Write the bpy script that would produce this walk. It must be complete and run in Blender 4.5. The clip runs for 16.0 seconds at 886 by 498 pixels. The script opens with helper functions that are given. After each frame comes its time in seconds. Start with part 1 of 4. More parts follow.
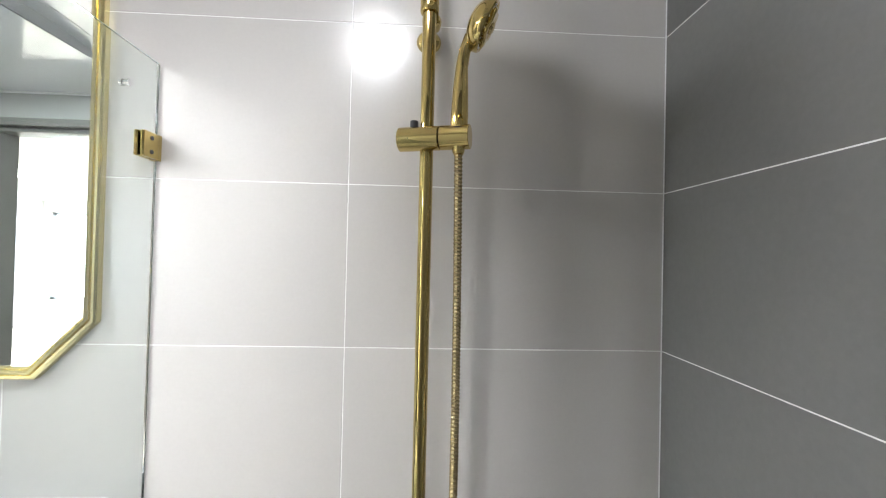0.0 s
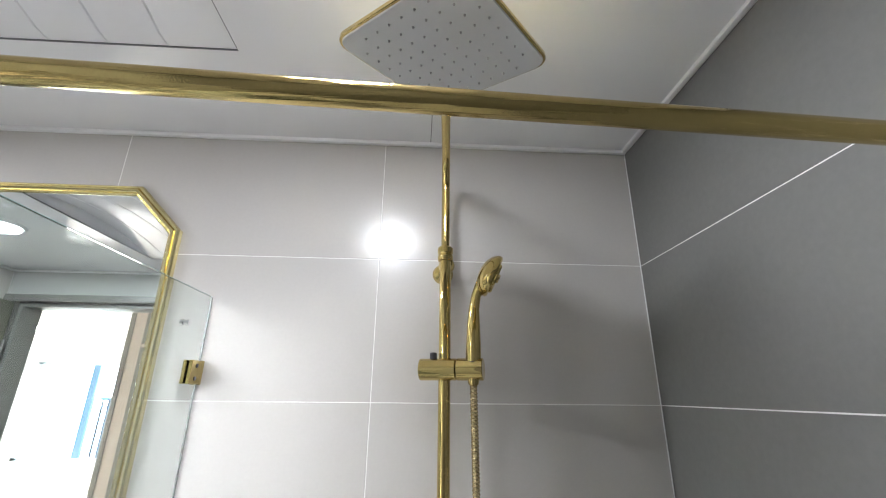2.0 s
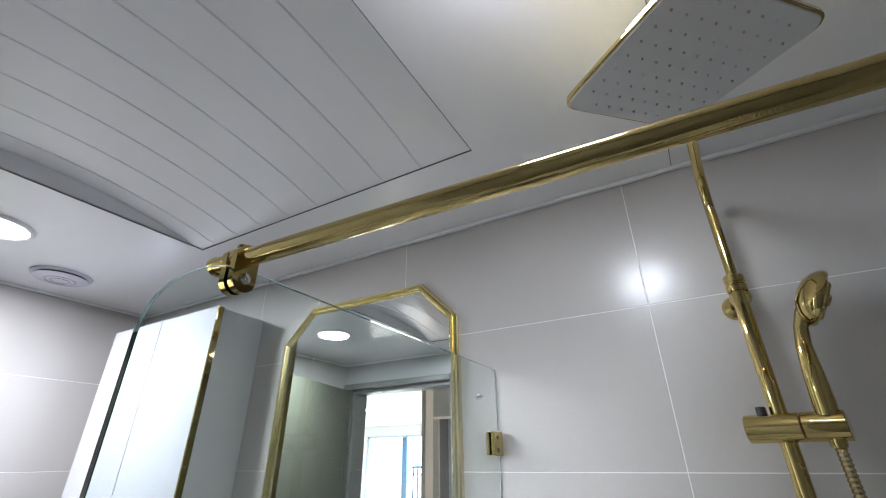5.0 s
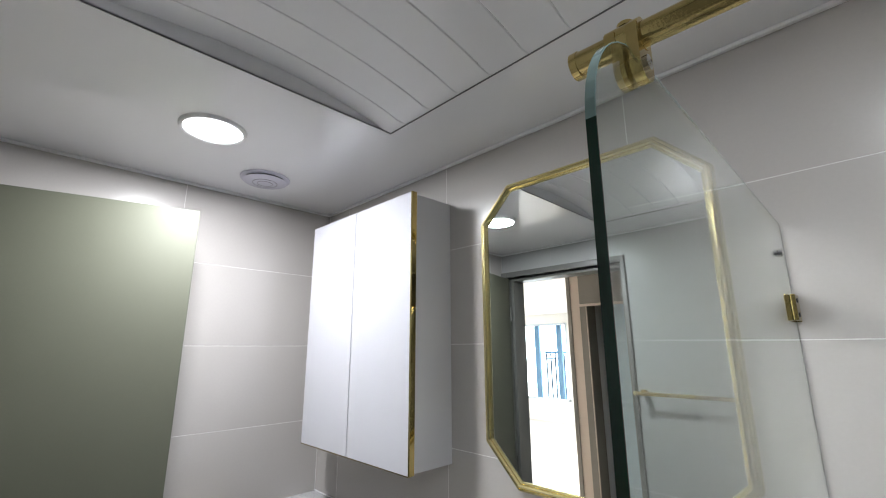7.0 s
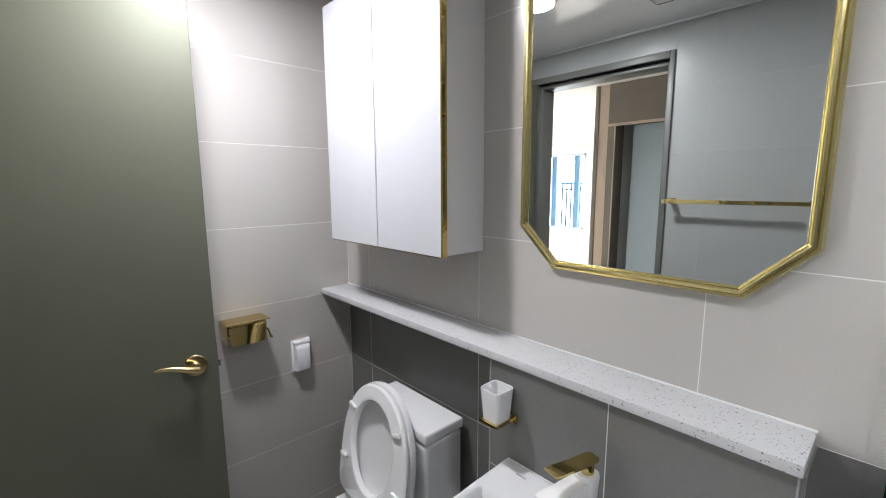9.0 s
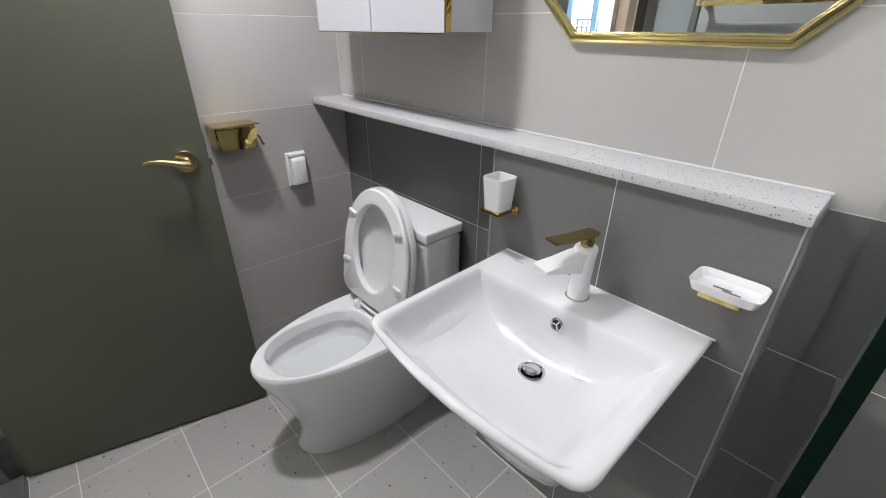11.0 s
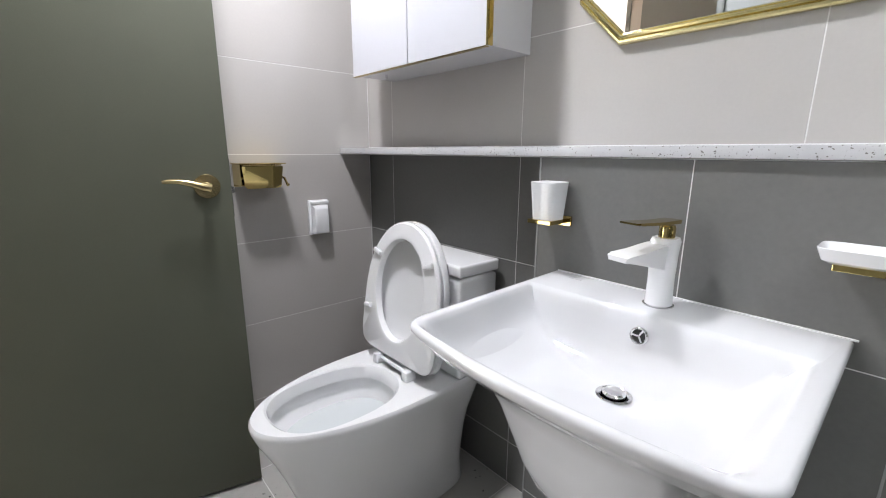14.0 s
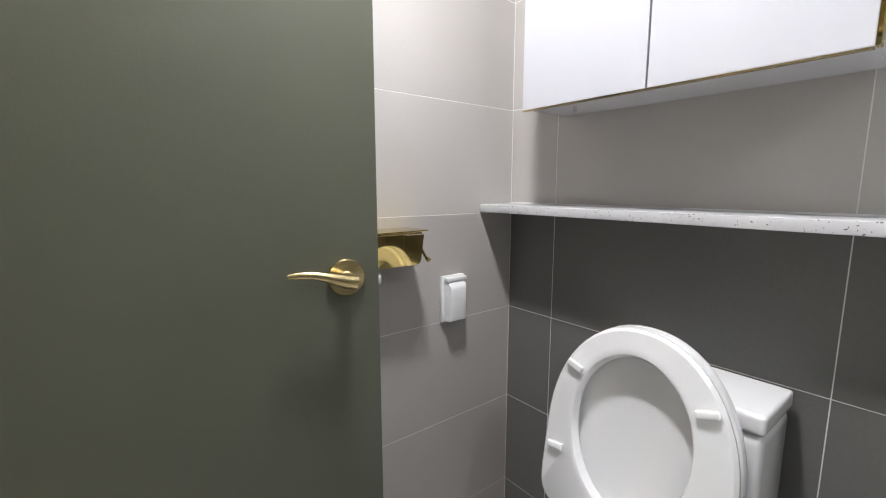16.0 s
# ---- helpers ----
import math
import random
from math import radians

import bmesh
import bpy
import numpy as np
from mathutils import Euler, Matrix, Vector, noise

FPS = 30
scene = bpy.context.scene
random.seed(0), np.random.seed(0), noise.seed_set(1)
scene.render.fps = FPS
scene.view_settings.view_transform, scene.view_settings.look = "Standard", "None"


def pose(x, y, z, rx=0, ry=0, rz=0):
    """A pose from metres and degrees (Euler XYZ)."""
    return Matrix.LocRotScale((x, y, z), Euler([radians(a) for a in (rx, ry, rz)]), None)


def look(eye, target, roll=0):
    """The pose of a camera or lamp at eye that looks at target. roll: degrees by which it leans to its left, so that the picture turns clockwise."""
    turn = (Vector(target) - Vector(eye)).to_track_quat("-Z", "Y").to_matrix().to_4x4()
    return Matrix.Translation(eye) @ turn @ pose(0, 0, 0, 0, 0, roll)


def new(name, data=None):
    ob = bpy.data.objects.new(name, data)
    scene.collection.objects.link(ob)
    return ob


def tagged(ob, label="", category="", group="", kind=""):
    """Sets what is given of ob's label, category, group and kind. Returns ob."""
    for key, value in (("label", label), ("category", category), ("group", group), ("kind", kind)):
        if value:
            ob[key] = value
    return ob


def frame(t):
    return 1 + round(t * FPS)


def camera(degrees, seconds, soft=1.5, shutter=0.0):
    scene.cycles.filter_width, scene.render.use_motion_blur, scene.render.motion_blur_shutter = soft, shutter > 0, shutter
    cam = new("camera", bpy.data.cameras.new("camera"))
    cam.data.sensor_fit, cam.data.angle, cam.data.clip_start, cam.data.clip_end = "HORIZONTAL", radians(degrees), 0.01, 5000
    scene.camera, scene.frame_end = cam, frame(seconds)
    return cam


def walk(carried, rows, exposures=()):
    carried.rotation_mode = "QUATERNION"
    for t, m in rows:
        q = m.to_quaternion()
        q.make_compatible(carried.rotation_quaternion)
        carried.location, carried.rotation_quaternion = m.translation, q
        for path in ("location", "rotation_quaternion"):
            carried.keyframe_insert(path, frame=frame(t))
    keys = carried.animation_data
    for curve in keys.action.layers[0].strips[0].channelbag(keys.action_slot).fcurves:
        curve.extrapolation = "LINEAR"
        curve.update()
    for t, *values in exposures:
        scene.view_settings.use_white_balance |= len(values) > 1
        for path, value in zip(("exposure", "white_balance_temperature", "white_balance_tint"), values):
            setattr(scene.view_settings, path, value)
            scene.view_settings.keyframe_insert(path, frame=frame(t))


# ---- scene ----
cam = camera(92.4, 16.0, soft=1.1)
PATH = [
    (0, (2.12, -0.789, 1.524), (2.214, 1.209, 1.551), 1.3),
    (0.5, (2.108, -0.821, 1.568), (2.204, 1.161, 1.813), 1.0),
    (1, (2.097, -0.848, 1.61), (2.194, 1.117, 1.974), 0.9),
    (1.5, (2.09, -0.882, 1.644), (2.187, 1.047, 2.162), 0.8),
    (2, (2.074, -0.908, 1.666), (2.174, 0.981, 2.316), 0.6),
    (2.5, (2.058, -0.926, 1.69), (2.139, 0.921, 2.453), 0.5),
    (3, (2.034, -0.951, 1.701), (2.099, 0.846, 2.577), 0.1),
    (3.5, (2.035, -0.944, 1.722), (2.035, 0.832, 2.642), -0.6),
    (4, (2.037, -0.934, 1.722), (1.784, 0.812, 2.663), -0.7),
    (4.5, (2.032, -0.932, 1.695), (1.454, 0.733, 2.642), -0.7),
    (5, (2.027, -0.919, 1.674), (1.139, 0.638, 2.563), -0.6),
    (5.2, (2.028, -0.915, 1.677), (1.044, 0.614, 2.509), -0.6),
    (7.3, (1.695, -0.972, 1.621), (0.275, 0.388, 1.986), -0.4),
    (7.5, (1.676, -0.962, 1.608), (0.238, 0.398, 1.899), -0.5),
    (8, (1.65, -0.949, 1.585), (0.193, 0.418, 1.665), -0.4),
    (8.5, (1.638, -0.938, 1.539), (0.172, 0.418, 1.412), -0.3),
    (9, (1.629, -0.934, 1.501), (0.173, 0.405, 1.203), -0.3),
    (9.5, (1.622, -0.925, 1.461), (0.191, 0.384, 0.972), -0.3),
    (10, (1.611, -0.926, 1.431), (0.218, 0.347, 0.768), -0.7),
    (10.2, (1.608, -0.926, 1.405), (0.233, 0.338, 0.691), -0.3),
    (12.3, (1.654, -0.963, 1.227), (0.448, 0.147, 0.076), 0.5),
    (12.5, (1.658, -0.965, 1.215), (0.457, 0.141, 0.056), 0.6),
    (13, (1.620, -0.946, 1.149), (0.357, 0.2, 0.099), 0.7),
    (13.5, (1.584, -0.95, 1.094), (0.174, 0.297, 0.418), 0.4),
    (14, (1.528, -0.958, 1.062), (0.073, 0.34, 0.616), 0.3),
    (14.5, (1.433, -0.941, 1.047), (-0.031, 0.357, 0.633), 0.1),
    (15, (1.296, -0.959, 1.052), (-0.174, 0.338, 0.656), 0.3),
    (15.5, (1.088, -0.989, 1.084), (-0.389, 0.319, 0.755), 0.1),
    (16, (0.905, -0.979, 1.122), (-0.655, 0.248, 0.836), 0.0),
]
EXPOSURES = [(0, 1.20, 6400, 11), (1.0, 1.32, 6350, 11), (1.5, 1.32, 6350, 11), (2.0, 1.18, 6300, 11), (3.5, 1.04, 6150, 11), (4.5, 0.94, 6050, 11), (5, 0.50, 6050, 11), (7.5, 0.22, 6450, 10), (8.5, 0.34, 6450, 11), (10, 0.4, 6500, 12), (12.5, 0.85, 6550, 12), (13.5, 0.9, 6400, 12), (14.5, 0.88, 6400, 12), (16, 0.9, 6600, 11)]
walk(cam, [(t, look(e, g, r)) for t, e, g, r in PATH], EXPOSURES)


# ---- world, sun, lamps, exposure ----

world = bpy.data.worlds.new("sky_world")
scene.world = world
world.use_nodes = True
wn = world.node_tree
sky = wn.nodes.new("ShaderNodeTexSky")
sky.sky_type, sky.sun_disc = "NISHITA", False
sky.sun_elevation, sky.sun_rotation = radians(40), radians(150)
wn.links.new(sky.outputs[0], wn.nodes["Background"].inputs[0])
wn.nodes["Background"].inputs[1].default_value = 0.12

def lamp(name, kind, m, power, color=(1, 1, 1), **k):
    d = bpy.data.lights.new(name, kind)
    d.energy, d.color = power, color
    for key in k:
        if key == "size": d.size = k[key]
        if key == "size_y": d.shape, d.size_y = "RECTANGLE", k[key]
        if key == "disk": d.shape, d.size = "DISK", k[key]
        if key == "angle": d.angle = k[key]
        if key == "spread": d.spread = k[key]
    ob = new(name, d)
    ob.matrix_world = m
    return ob

SUN = lamp("sun", "SUN", look((2.3, -4.0, 3.9), (0, 0, 0)), 2.5, (1, 0.95, 0.88), angle=radians(0.5))
LAMP_XY = [(0.495, -0.66), (1.955, -0.66)]
CEIL = 2.25
LAMP_POWER = (13.9, 3.8)
for (lx, ly), w in zip(LAMP_XY, LAMP_POWER):
    lamp("downlight_lamp", "AREA", pose(lx, ly, CEIL - 0.014), w, (0.97, 0.975, 1.0) if lx < 1 else (0.93, 0.965, 1.0), disk=0.145)
# added point lamp under the shower downlight, extra sideways light for ceiling and walls
side_fill = lamp("downlight_side_fill", "POINT", pose(LAMP_XY[1][0], LAMP_XY[1][1], CEIL - 0.055), 0.8, (0.94, 0.92, 1.0))
side_fill.data.shadow_soft_size = 0.045
# daylight that comes in by the living room window
lamp("window_daylight", "AREA", pose(-4.2, -9.0, 1.5, 90), 320, (0.80, 0.91, 1.0), size=4.6, size_y=2.6)
# added fill with no fitting of its own, brightens the living room
lamp("living_room_fill", "AREA", pose(-3.0, -4.6, 2.41), 260, (1, 0.97, 0.93), size=0.9, size_y=0.9)

# ---- materials ----
def material(name, color, rough=0.5, metal=0.0, bump=0.0, scale=30.0, vary=0.0, stain=0.0, coat=0.0, rnd=0.0, spec=0.5, rvar=0.0):
    m = bpy.data.materials.new(name)
    m.use_nodes = True
    t = m.node_tree
    b = t.nodes["Principled BSDF"]
    b.inputs["Roughness"].default_value = rough
    b.inputs["Metallic"].default_value = metal
    b.inputs["Coat Weight"].default_value = coat
    b.inputs["Coat Roughness"].default_value = 0.04
    b.inputs["Specular IOR Level"].default_value = spec
    geo = t.nodes.new("ShaderNodeNewGeometry")
    fine = t.nodes.new("ShaderNodeTexNoise")
    fine.inputs["Scale"].default_value, fine.inputs["Detail"].default_value = scale, 6
    t.links.new(geo.outputs["Position"], fine.inputs["Vector"])
    broad = t.nodes.new("ShaderNodeTexNoise")
    broad.inputs["Scale"].default_value, broad.inputs["Detail"].default_value = 2.2, 4
    t.links.new(geo.outputs["Position"], broad.inputs["Vector"])
    def math_node(op, a, bval=None, blink=None):
        n = t.nodes.new("ShaderNodeMath")
        n.operation = op
        t.links.new(a, n.inputs[0])
        if blink is not None: t.links.new(blink, n.inputs[1])
        else: n.inputs[1].default_value = bval
        return n.outputs[0]
    f = math_node("MULTIPLY", math_node("SUBTRACT", fine.outputs["Fac"], 0.5), 2 * vary)
    g = math_node("MULTIPLY", math_node("SUBTRACT", broad.outputs["Fac"], 0.5), 2 * stain)
    v = math_node("ADD", f, blink=g)
    if rnd:
        oi = t.nodes.new("ShaderNodeObjectInfo")
        v = math_node("ADD", v, blink=math_node("MULTIPLY", math_node("SUBTRACT", oi.outputs["Random"], 0.5), 2 * rnd))
    v = math_node("ADD", v, 1.0)
    mix = t.nodes.new("ShaderNodeVectorMath")
    mix.operation = "SCALE"
    mix.inputs[0].default_value = color
    t.links.new(v, mix.inputs["Scale"])
    t.links.new(mix.outputs[0], b.inputs["Base Color"])
    if rvar:
        r = math_node("ADD", math_node("MULTIPLY", math_node("SUBTRACT", broad.outputs["Fac"], 0.5), 2 * rvar), rough)
        t.links.new(r, b.inputs["Roughness"])
    if bump:
        bp = t.nodes.new("ShaderNodeBump")
        bp.inputs["Strength"].default_value, bp.inputs["Distance"].default_value = bump, 0.002
        t.links.new(fine.outputs["Fac"], bp.inputs["Height"])
        t.links.new(bp.outputs[0], b.inputs["Normal"])
    m.diffuse_color = (*color, 1)
    return m

def speckled(name, color, dot_color, cell, size, share, rough, lightdots=None, **k):
    """A surface with small stone chips: dots of two sizes on the base."""
    m = material(name, color, rough, **k)
    t = m.node_tree
    b = t.nodes["Principled BSDF"]
    src = b.inputs["Base Color"].links[0].from_socket
    geo = next(n for n in t.nodes if n.type == "NEW_GEOMETRY")
    warp = t.nodes.new("ShaderNodeTexNoise")
    warp.inputs["Scale"].default_value = 90
    t.links.new(geo.outputs["Position"], warp.inputs["Vector"])
    add = t.nodes.new("ShaderNodeVectorMath")
    add.operation = "MULTIPLY_ADD"
    add.inputs[1].default_value = (0.012, 0.012, 0.012)
    t.links.new(warp.outputs["Color"], add.inputs[0])
    t.links.new(geo.outputs["Position"], add.inputs[2])
    last = src
    for cells, radius, rate, col in ((cell, size, share, dot_color), (cell * 2.3, size * 0.9, share * 0.8, tuple(0.5 * (a + c) for a, c in zip(color, dot_color)))):
        vo = t.nodes.new("ShaderNodeTexVoronoi")
        vo.inputs["Scale"].default_value = cells
        t.links.new(add.outputs[0], vo.inputs["Vector"])
        near = t.nodes.new("ShaderNodeMath")
        near.operation, near.inputs[1].default_value = "LESS_THAN", radius
        t.links.new(vo.outputs["Distance"], near.inputs[0])
        sep = t.nodes.new("ShaderNodeSeparateColor")
        t.links.new(vo.outputs["Color"], sep.inputs[0])
        pick = t.nodes.new("ShaderNodeMath")
        pick.operation, pick.inputs[1].default_value = "LESS_THAN", rate
        t.links.new(sep.outputs[0], pick.inputs[0])
        both = t.nodes.new("ShaderNodeMath")
        both.operation = "MULTIPLY"
        t.links.new(near.outputs[0], both.inputs[0])
        t.links.new(pick.outputs[0], both.inputs[1])
        mx = t.nodes.new("ShaderNodeMix")
        mx.data_type = "RGBA"
        t.links.new(both.outputs[0], mx.inputs["Factor"])
        t.links.new(last, mx.inputs["A"])
        mx.inputs["B"].default_value = (*col, 1)
        last = mx.outputs["Result"]
    t.links.new(last, b.inputs["Base Color"])
    return m

M_LIGHT = material("light_tile", (0.478, 0.458, 0.437), 0.25, scale=140, vary=0.03, stain=0.06, bump=0.03, rnd=0.015, rvar=0.04)
M_DARK = material("dark_tile", (0.155, 0.154, 0.147), 0.42, spec=0.35, scale=110, vary=0.10, stain=0.10, bump=0.04, rnd=0.02, rvar=0.05)
M_FLOOR = speckled("speckled_floor_tile", (0.44, 0.43, 0.41), (0.03, 0.03, 0.03), 40, 0.12, 0.42, 0.36, scale=60, vary=0.05, stain=0.12, bump=0.05, rnd=0.02)
M_MID = material("taupe_grey_tile", (0.42, 0.398, 0.378), 0.34, scale=140, vary=0.04, stain=0.05, bump=0.04, rnd=0.02, rvar=0.05)
M_GREYTILE = material("cool_grey_tile", (0.37, 0.38, 0.375), 0.32, scale=140, vary=0.03, stain=0.04, bump=0.03, rnd=0.02, rvar=0.04)
M_GROUT = material("pale_grout", (0.73, 0.72, 0.705), 0.8, scale=200, vary=0.08, stain=0.10, bump=0.2)
M_FGROUT = material("white_floor_grout", (0.82, 0.81, 0.79), 0.8, scale=200, vary=0.08, stain=0.12, bump=0.2)
M_STONE = speckled("speckled_white_stone", (0.58, 0.58, 0.595), (0.15, 0.14, 0.13), 155, 0.20, 0.62, 0.22, scale=120, vary=0.03, stain=0.02)
M_CEIL = material("gloss_white_ceiling", (0.80, 0.80, 0.82), 0.12, scale=6, vary=0.01, stain=0.02)
M_WHITE = material("white_plastic", (0.78, 0.78, 0.79), 0.28, scale=40, vary=0.01)
M_CERAMIC = material("white_ceramic", (0.79, 0.79, 0.80), 0.07, scale=5, vary=0.01, coat=0.4)
M_BASIN = material("white_basin_ceramic", (0.69, 0.692, 0.71), 0.06, scale=5, vary=0.01, coat=0.4)
M_CABINET = material("gloss_white_cabinet", (0.60, 0.605, 0.65), 0.12, scale=8, vary=0.01)
M_GREYCAB = material("pale_cabinet_side", (0.60, 0.60, 0.62), 0.25, scale=20, vary=0.01)
M_GOLD = material("polished_gold", (0.62, 0.48, 0.19), 0.035, 1.0, scale=60, vary=0.04, stain=0.05)
M_GOLDFRAME = material("brushed_gold", (0.76, 0.66, 0.34), 0.25, 1.0, scale=150, vary=0.04, stain=0.04)
M_GOLDSOFT = material("satin_gold", (0.55, 0.44, 0.235), 0.26, 1.0, scale=200, vary=0.06, stain=0.05, bump=0.05)
M_GOLDROUGH = material("scratched_gold", (0.56, 0.43, 0.175), 0.035, 1.0, scale=500, vary=0.12, stain=0.06, bump=0.05)
def streaked(m, scales, strength):
    """Long shallow waves in a polished surface, stretched along one way."""
    t = m.node_tree
    b = t.nodes["Principled BSDF"]
    geo = next(n for n in t.nodes if n.type == "NEW_GEOMETRY")
    mul = t.nodes.new("ShaderNodeVectorMath")
    mul.operation = "MULTIPLY"
    mul.inputs[1].default_value = scales
    t.links.new(geo.outputs["Position"], mul.inputs[0])
    no = t.nodes.new("ShaderNodeTexNoise")
    no.inputs["Scale"].default_value, no.inputs["Detail"].default_value = 1.0, 3
    t.links.new(mul.outputs[0], no.inputs["Vector"])
    bp = t.nodes.new("ShaderNodeBump")
    bp.inputs["Strength"].default_value, bp.inputs["Distance"].default_value = strength, 0.004
    t.links.new(no.outputs["Fac"], bp.inputs["Height"])
    if b.inputs["Normal"].links: t.links.new(b.inputs["Normal"].links[0].from_socket, bp.inputs["Normal"])
    t.links.new(bp.outputs[0], b.inputs["Normal"])
streaked(M_GOLDROUGH, (2.5, 150, 150), 0.35)
M_CHROME = material("chrome", (0.75, 0.75, 0.76), 0.08, 1.0, scale=50, vary=0.02)
M_OLIVE = material("olive_grey_door_film", (0.106, 0.111, 0.082), 0.58, spec=0.32, scale=420, vary=0.08, stain=0.10, bump=0.12)
M_FRAME = material("grey_door_frame", (0.13, 0.135, 0.125), 0.38, scale=300, vary=0.05, stain=0.04, bump=0.1)
M_GAPSHADE = material("black_gap_shade", (0.02, 0.02, 0.02), 0.6)
M_SEAT = material("gloss_seat_plastic", (0.81, 0.81, 0.82), 0.10, scale=5, vary=0.01, coat=0.3)
M_BEAD = material("grey_corner_bead", (0.34, 0.34, 0.335), 0.4, scale=80, vary=0.08)
M_VENT = material("lilac_white_plastic", (0.62, 0.61, 0.70), 0.25, scale=40, vary=0.01)
M_GOLDTOP = material("smooth_gold_plate", (0.90, 0.77, 0.42), 0.16, 1.0, scale=60, vary=0.03)
M_BACKEDGE = material("dark_back_glass_edge", (0.03, 0.045, 0.04), 0.12, scale=30, vary=0.2)
# same glass edge as M_GREEN, with the light on it put into the colour
M_LITEDGE = material("lit_glass_edge", (0.22, 0.33, 0.32), 0.10, scale=30, vary=0.2, coat=0.5)
M_GREEN = material("green_glass_edge", (0.004, 0.030, 0.016), 0.15, scale=30, vary=0.1)
M_PLASTER = material("white_wallpaper", (0.80, 0.79, 0.77), 0.8, scale=200, vary=0.02, bump=0.1)
M_BEIGE = material("beige_wall_panel", (0.50, 0.40, 0.33), 0.5, scale=80, vary=0.02)
M_TAUPE = material("taupe_panel", (0.17, 0.15, 0.125), 0.45, scale=120, vary=0.04)
M_BLUEGREY = material("blue_grey_door", (0.40, 0.49, 0.55), 0.25, scale=60, vary=0.03)
M_FLOORWOOD = material("pale_floor", (0.62, 0.58, 0.53), 0.35, scale=30, vary=0.04, stain=0.04)
M_PINK = material("pale_pink_grey_panel", (0.46, 0.42, 0.45), 0.35, scale=60, vary=0.02)
M_BLUEMETAL = material("blue_window_metal", (0.12, 0.24, 0.38), 0.35, 0.3)
M_RAIL = material("dark_blue_rail", (0.03, 0.05, 0.08), 0.4)
# window metal with the glare put into its colour, so the outer frame washes out
M_GLAREMETAL = material("glare_washed_window_metal", (0.55, 0.62, 0.68), 0.4)
M_SOFTGROUT = material("dull_grey_grout", (0.43, 0.43, 0.42), 0.8, scale=200, vary=0.08, stain=0.10, bump=0.2)
M_NOZZLE = material("grey_nozzle", (0.40, 0.40, 0.41), 0.5)
M_FACE = material("pale_shower_face", (0.60, 0.60, 0.62), 0.3, scale=80, vary=0.02)
M_JOINTSLIT = material("grey_joint_slit_shade", (0.14, 0.14, 0.15), 0.6)
M_SEAMSHADE = material("brown_seam_shade", (0.05, 0.035, 0.02), 0.5)
M_DARKPL = material("dark_plastic", (0.03, 0.028, 0.035), 0.4)
M_WATER = material("still_water", (0.62, 0.65, 0.66), 0.02, coat=1.0)

def emitter(name, color, strength):
    m = bpy.data.materials.new(name)
    m.use_nodes = True
    b = m.node_tree.nodes["Principled BSDF"]
    b.inputs["Emission Color"].default_value = (*color, 1)
    b.inputs["Emission Strength"].default_value = strength
    return m
M_GLOW = emitter("lit_diffuser", (0.97, 0.97, 1.0), 6.0)

def glassy(name, color, mirror=False):
    m = bpy.data.materials.new(name)
    m.use_nodes = True
    b = m.node_tree.nodes["Principled BSDF"]
    b.inputs["Base Color"].default_value = (*color, 1)
    b.inputs["Roughness"].default_value = 0.0
    if mirror: b.inputs["Metallic"].default_value = 1.0
    else: b.inputs["Transmission Weight"].default_value, b.inputs["IOR"].default_value = 1.0, 1.45
    return m
M_GLASS = glassy("clear_glass", (0.865, 0.925, 0.90))
M_MIRROR = glassy("mirror_silver", (0.80, 0.83, 0.82), True)

# ---- mesh helpers ----
def part(name, bm, mat, parent=None, label="", smooth=0, kind=""):
    """Links a bmesh, made in world coordinates, as one mesh object about its middle."""
    bmesh.ops.recalc_face_normals(bm, faces=bm.faces)
    co = [v.co for v in bm.verts]
    lo = Vector([min(c[i] for c in co) for i in range(3)])
    hi = Vector([max(c[i] for c in co) for i in range(3)])
    c = (lo + hi) / 2
    bmesh.ops.translate(bm, vec=-c, verts=bm.verts)
    if smooth:
        for f in bm.faces: f.smooth = True
        for e in bm.edges:
            if len(e.link_faces) == 2 and e.calc_face_angle(0) > radians(smooth): e.smooth = False
    me = bpy.data.meshes.new(name)
    bm.to_mesh(me)
    bm.free()
    for mm in (mat if isinstance(mat, (list, tuple)) else [mat]): me.materials.append(mm)
    ob = new(name, me)
    ob.location = c
    if parent is not None:
        ob.parent = parent
        ob.matrix_parent_inverse = Matrix.Translation(-WORLD[parent.name])
    WORLD[ob.name] = Vector(c)
    tagged(ob, label, kind=kind)
    return ob
WORLD = {}

def thing(name, at, label, category, group=""):
    e = new(name)
    e.location = at
    WORLD[e.name] = Vector(at)
    return tagged(e, label, category, group)

def box(x0, x1, y0, y1, z0, z1, bevel=0.0, seg=2, bm=None):
    b = bmesh.new()
    vs = [b.verts.new((x, y, z)) for z in (z0, z1) for y in (y0, y1) for x in (x0, x1)]
    for q in ((0, 2, 3, 1), (4, 5, 7, 6), (0, 1, 5, 4), (2, 6, 7, 3), (1, 3, 7, 5), (0, 4, 6, 2)):
        b.faces.new([vs[i] for i in q])
    if bevel:
        bmesh.ops.bevel(b, geom=b.edges[:], offset=bevel, segments=seg, affect="EDGES", profile=0.6)
    if bm is None: return b
    tmp = bpy.data.meshes.new("tmp")
    b.to_mesh(tmp); b.free()
    bm.from_mesh(tmp); bpy.data.meshes.remove(tmp)
    return bm

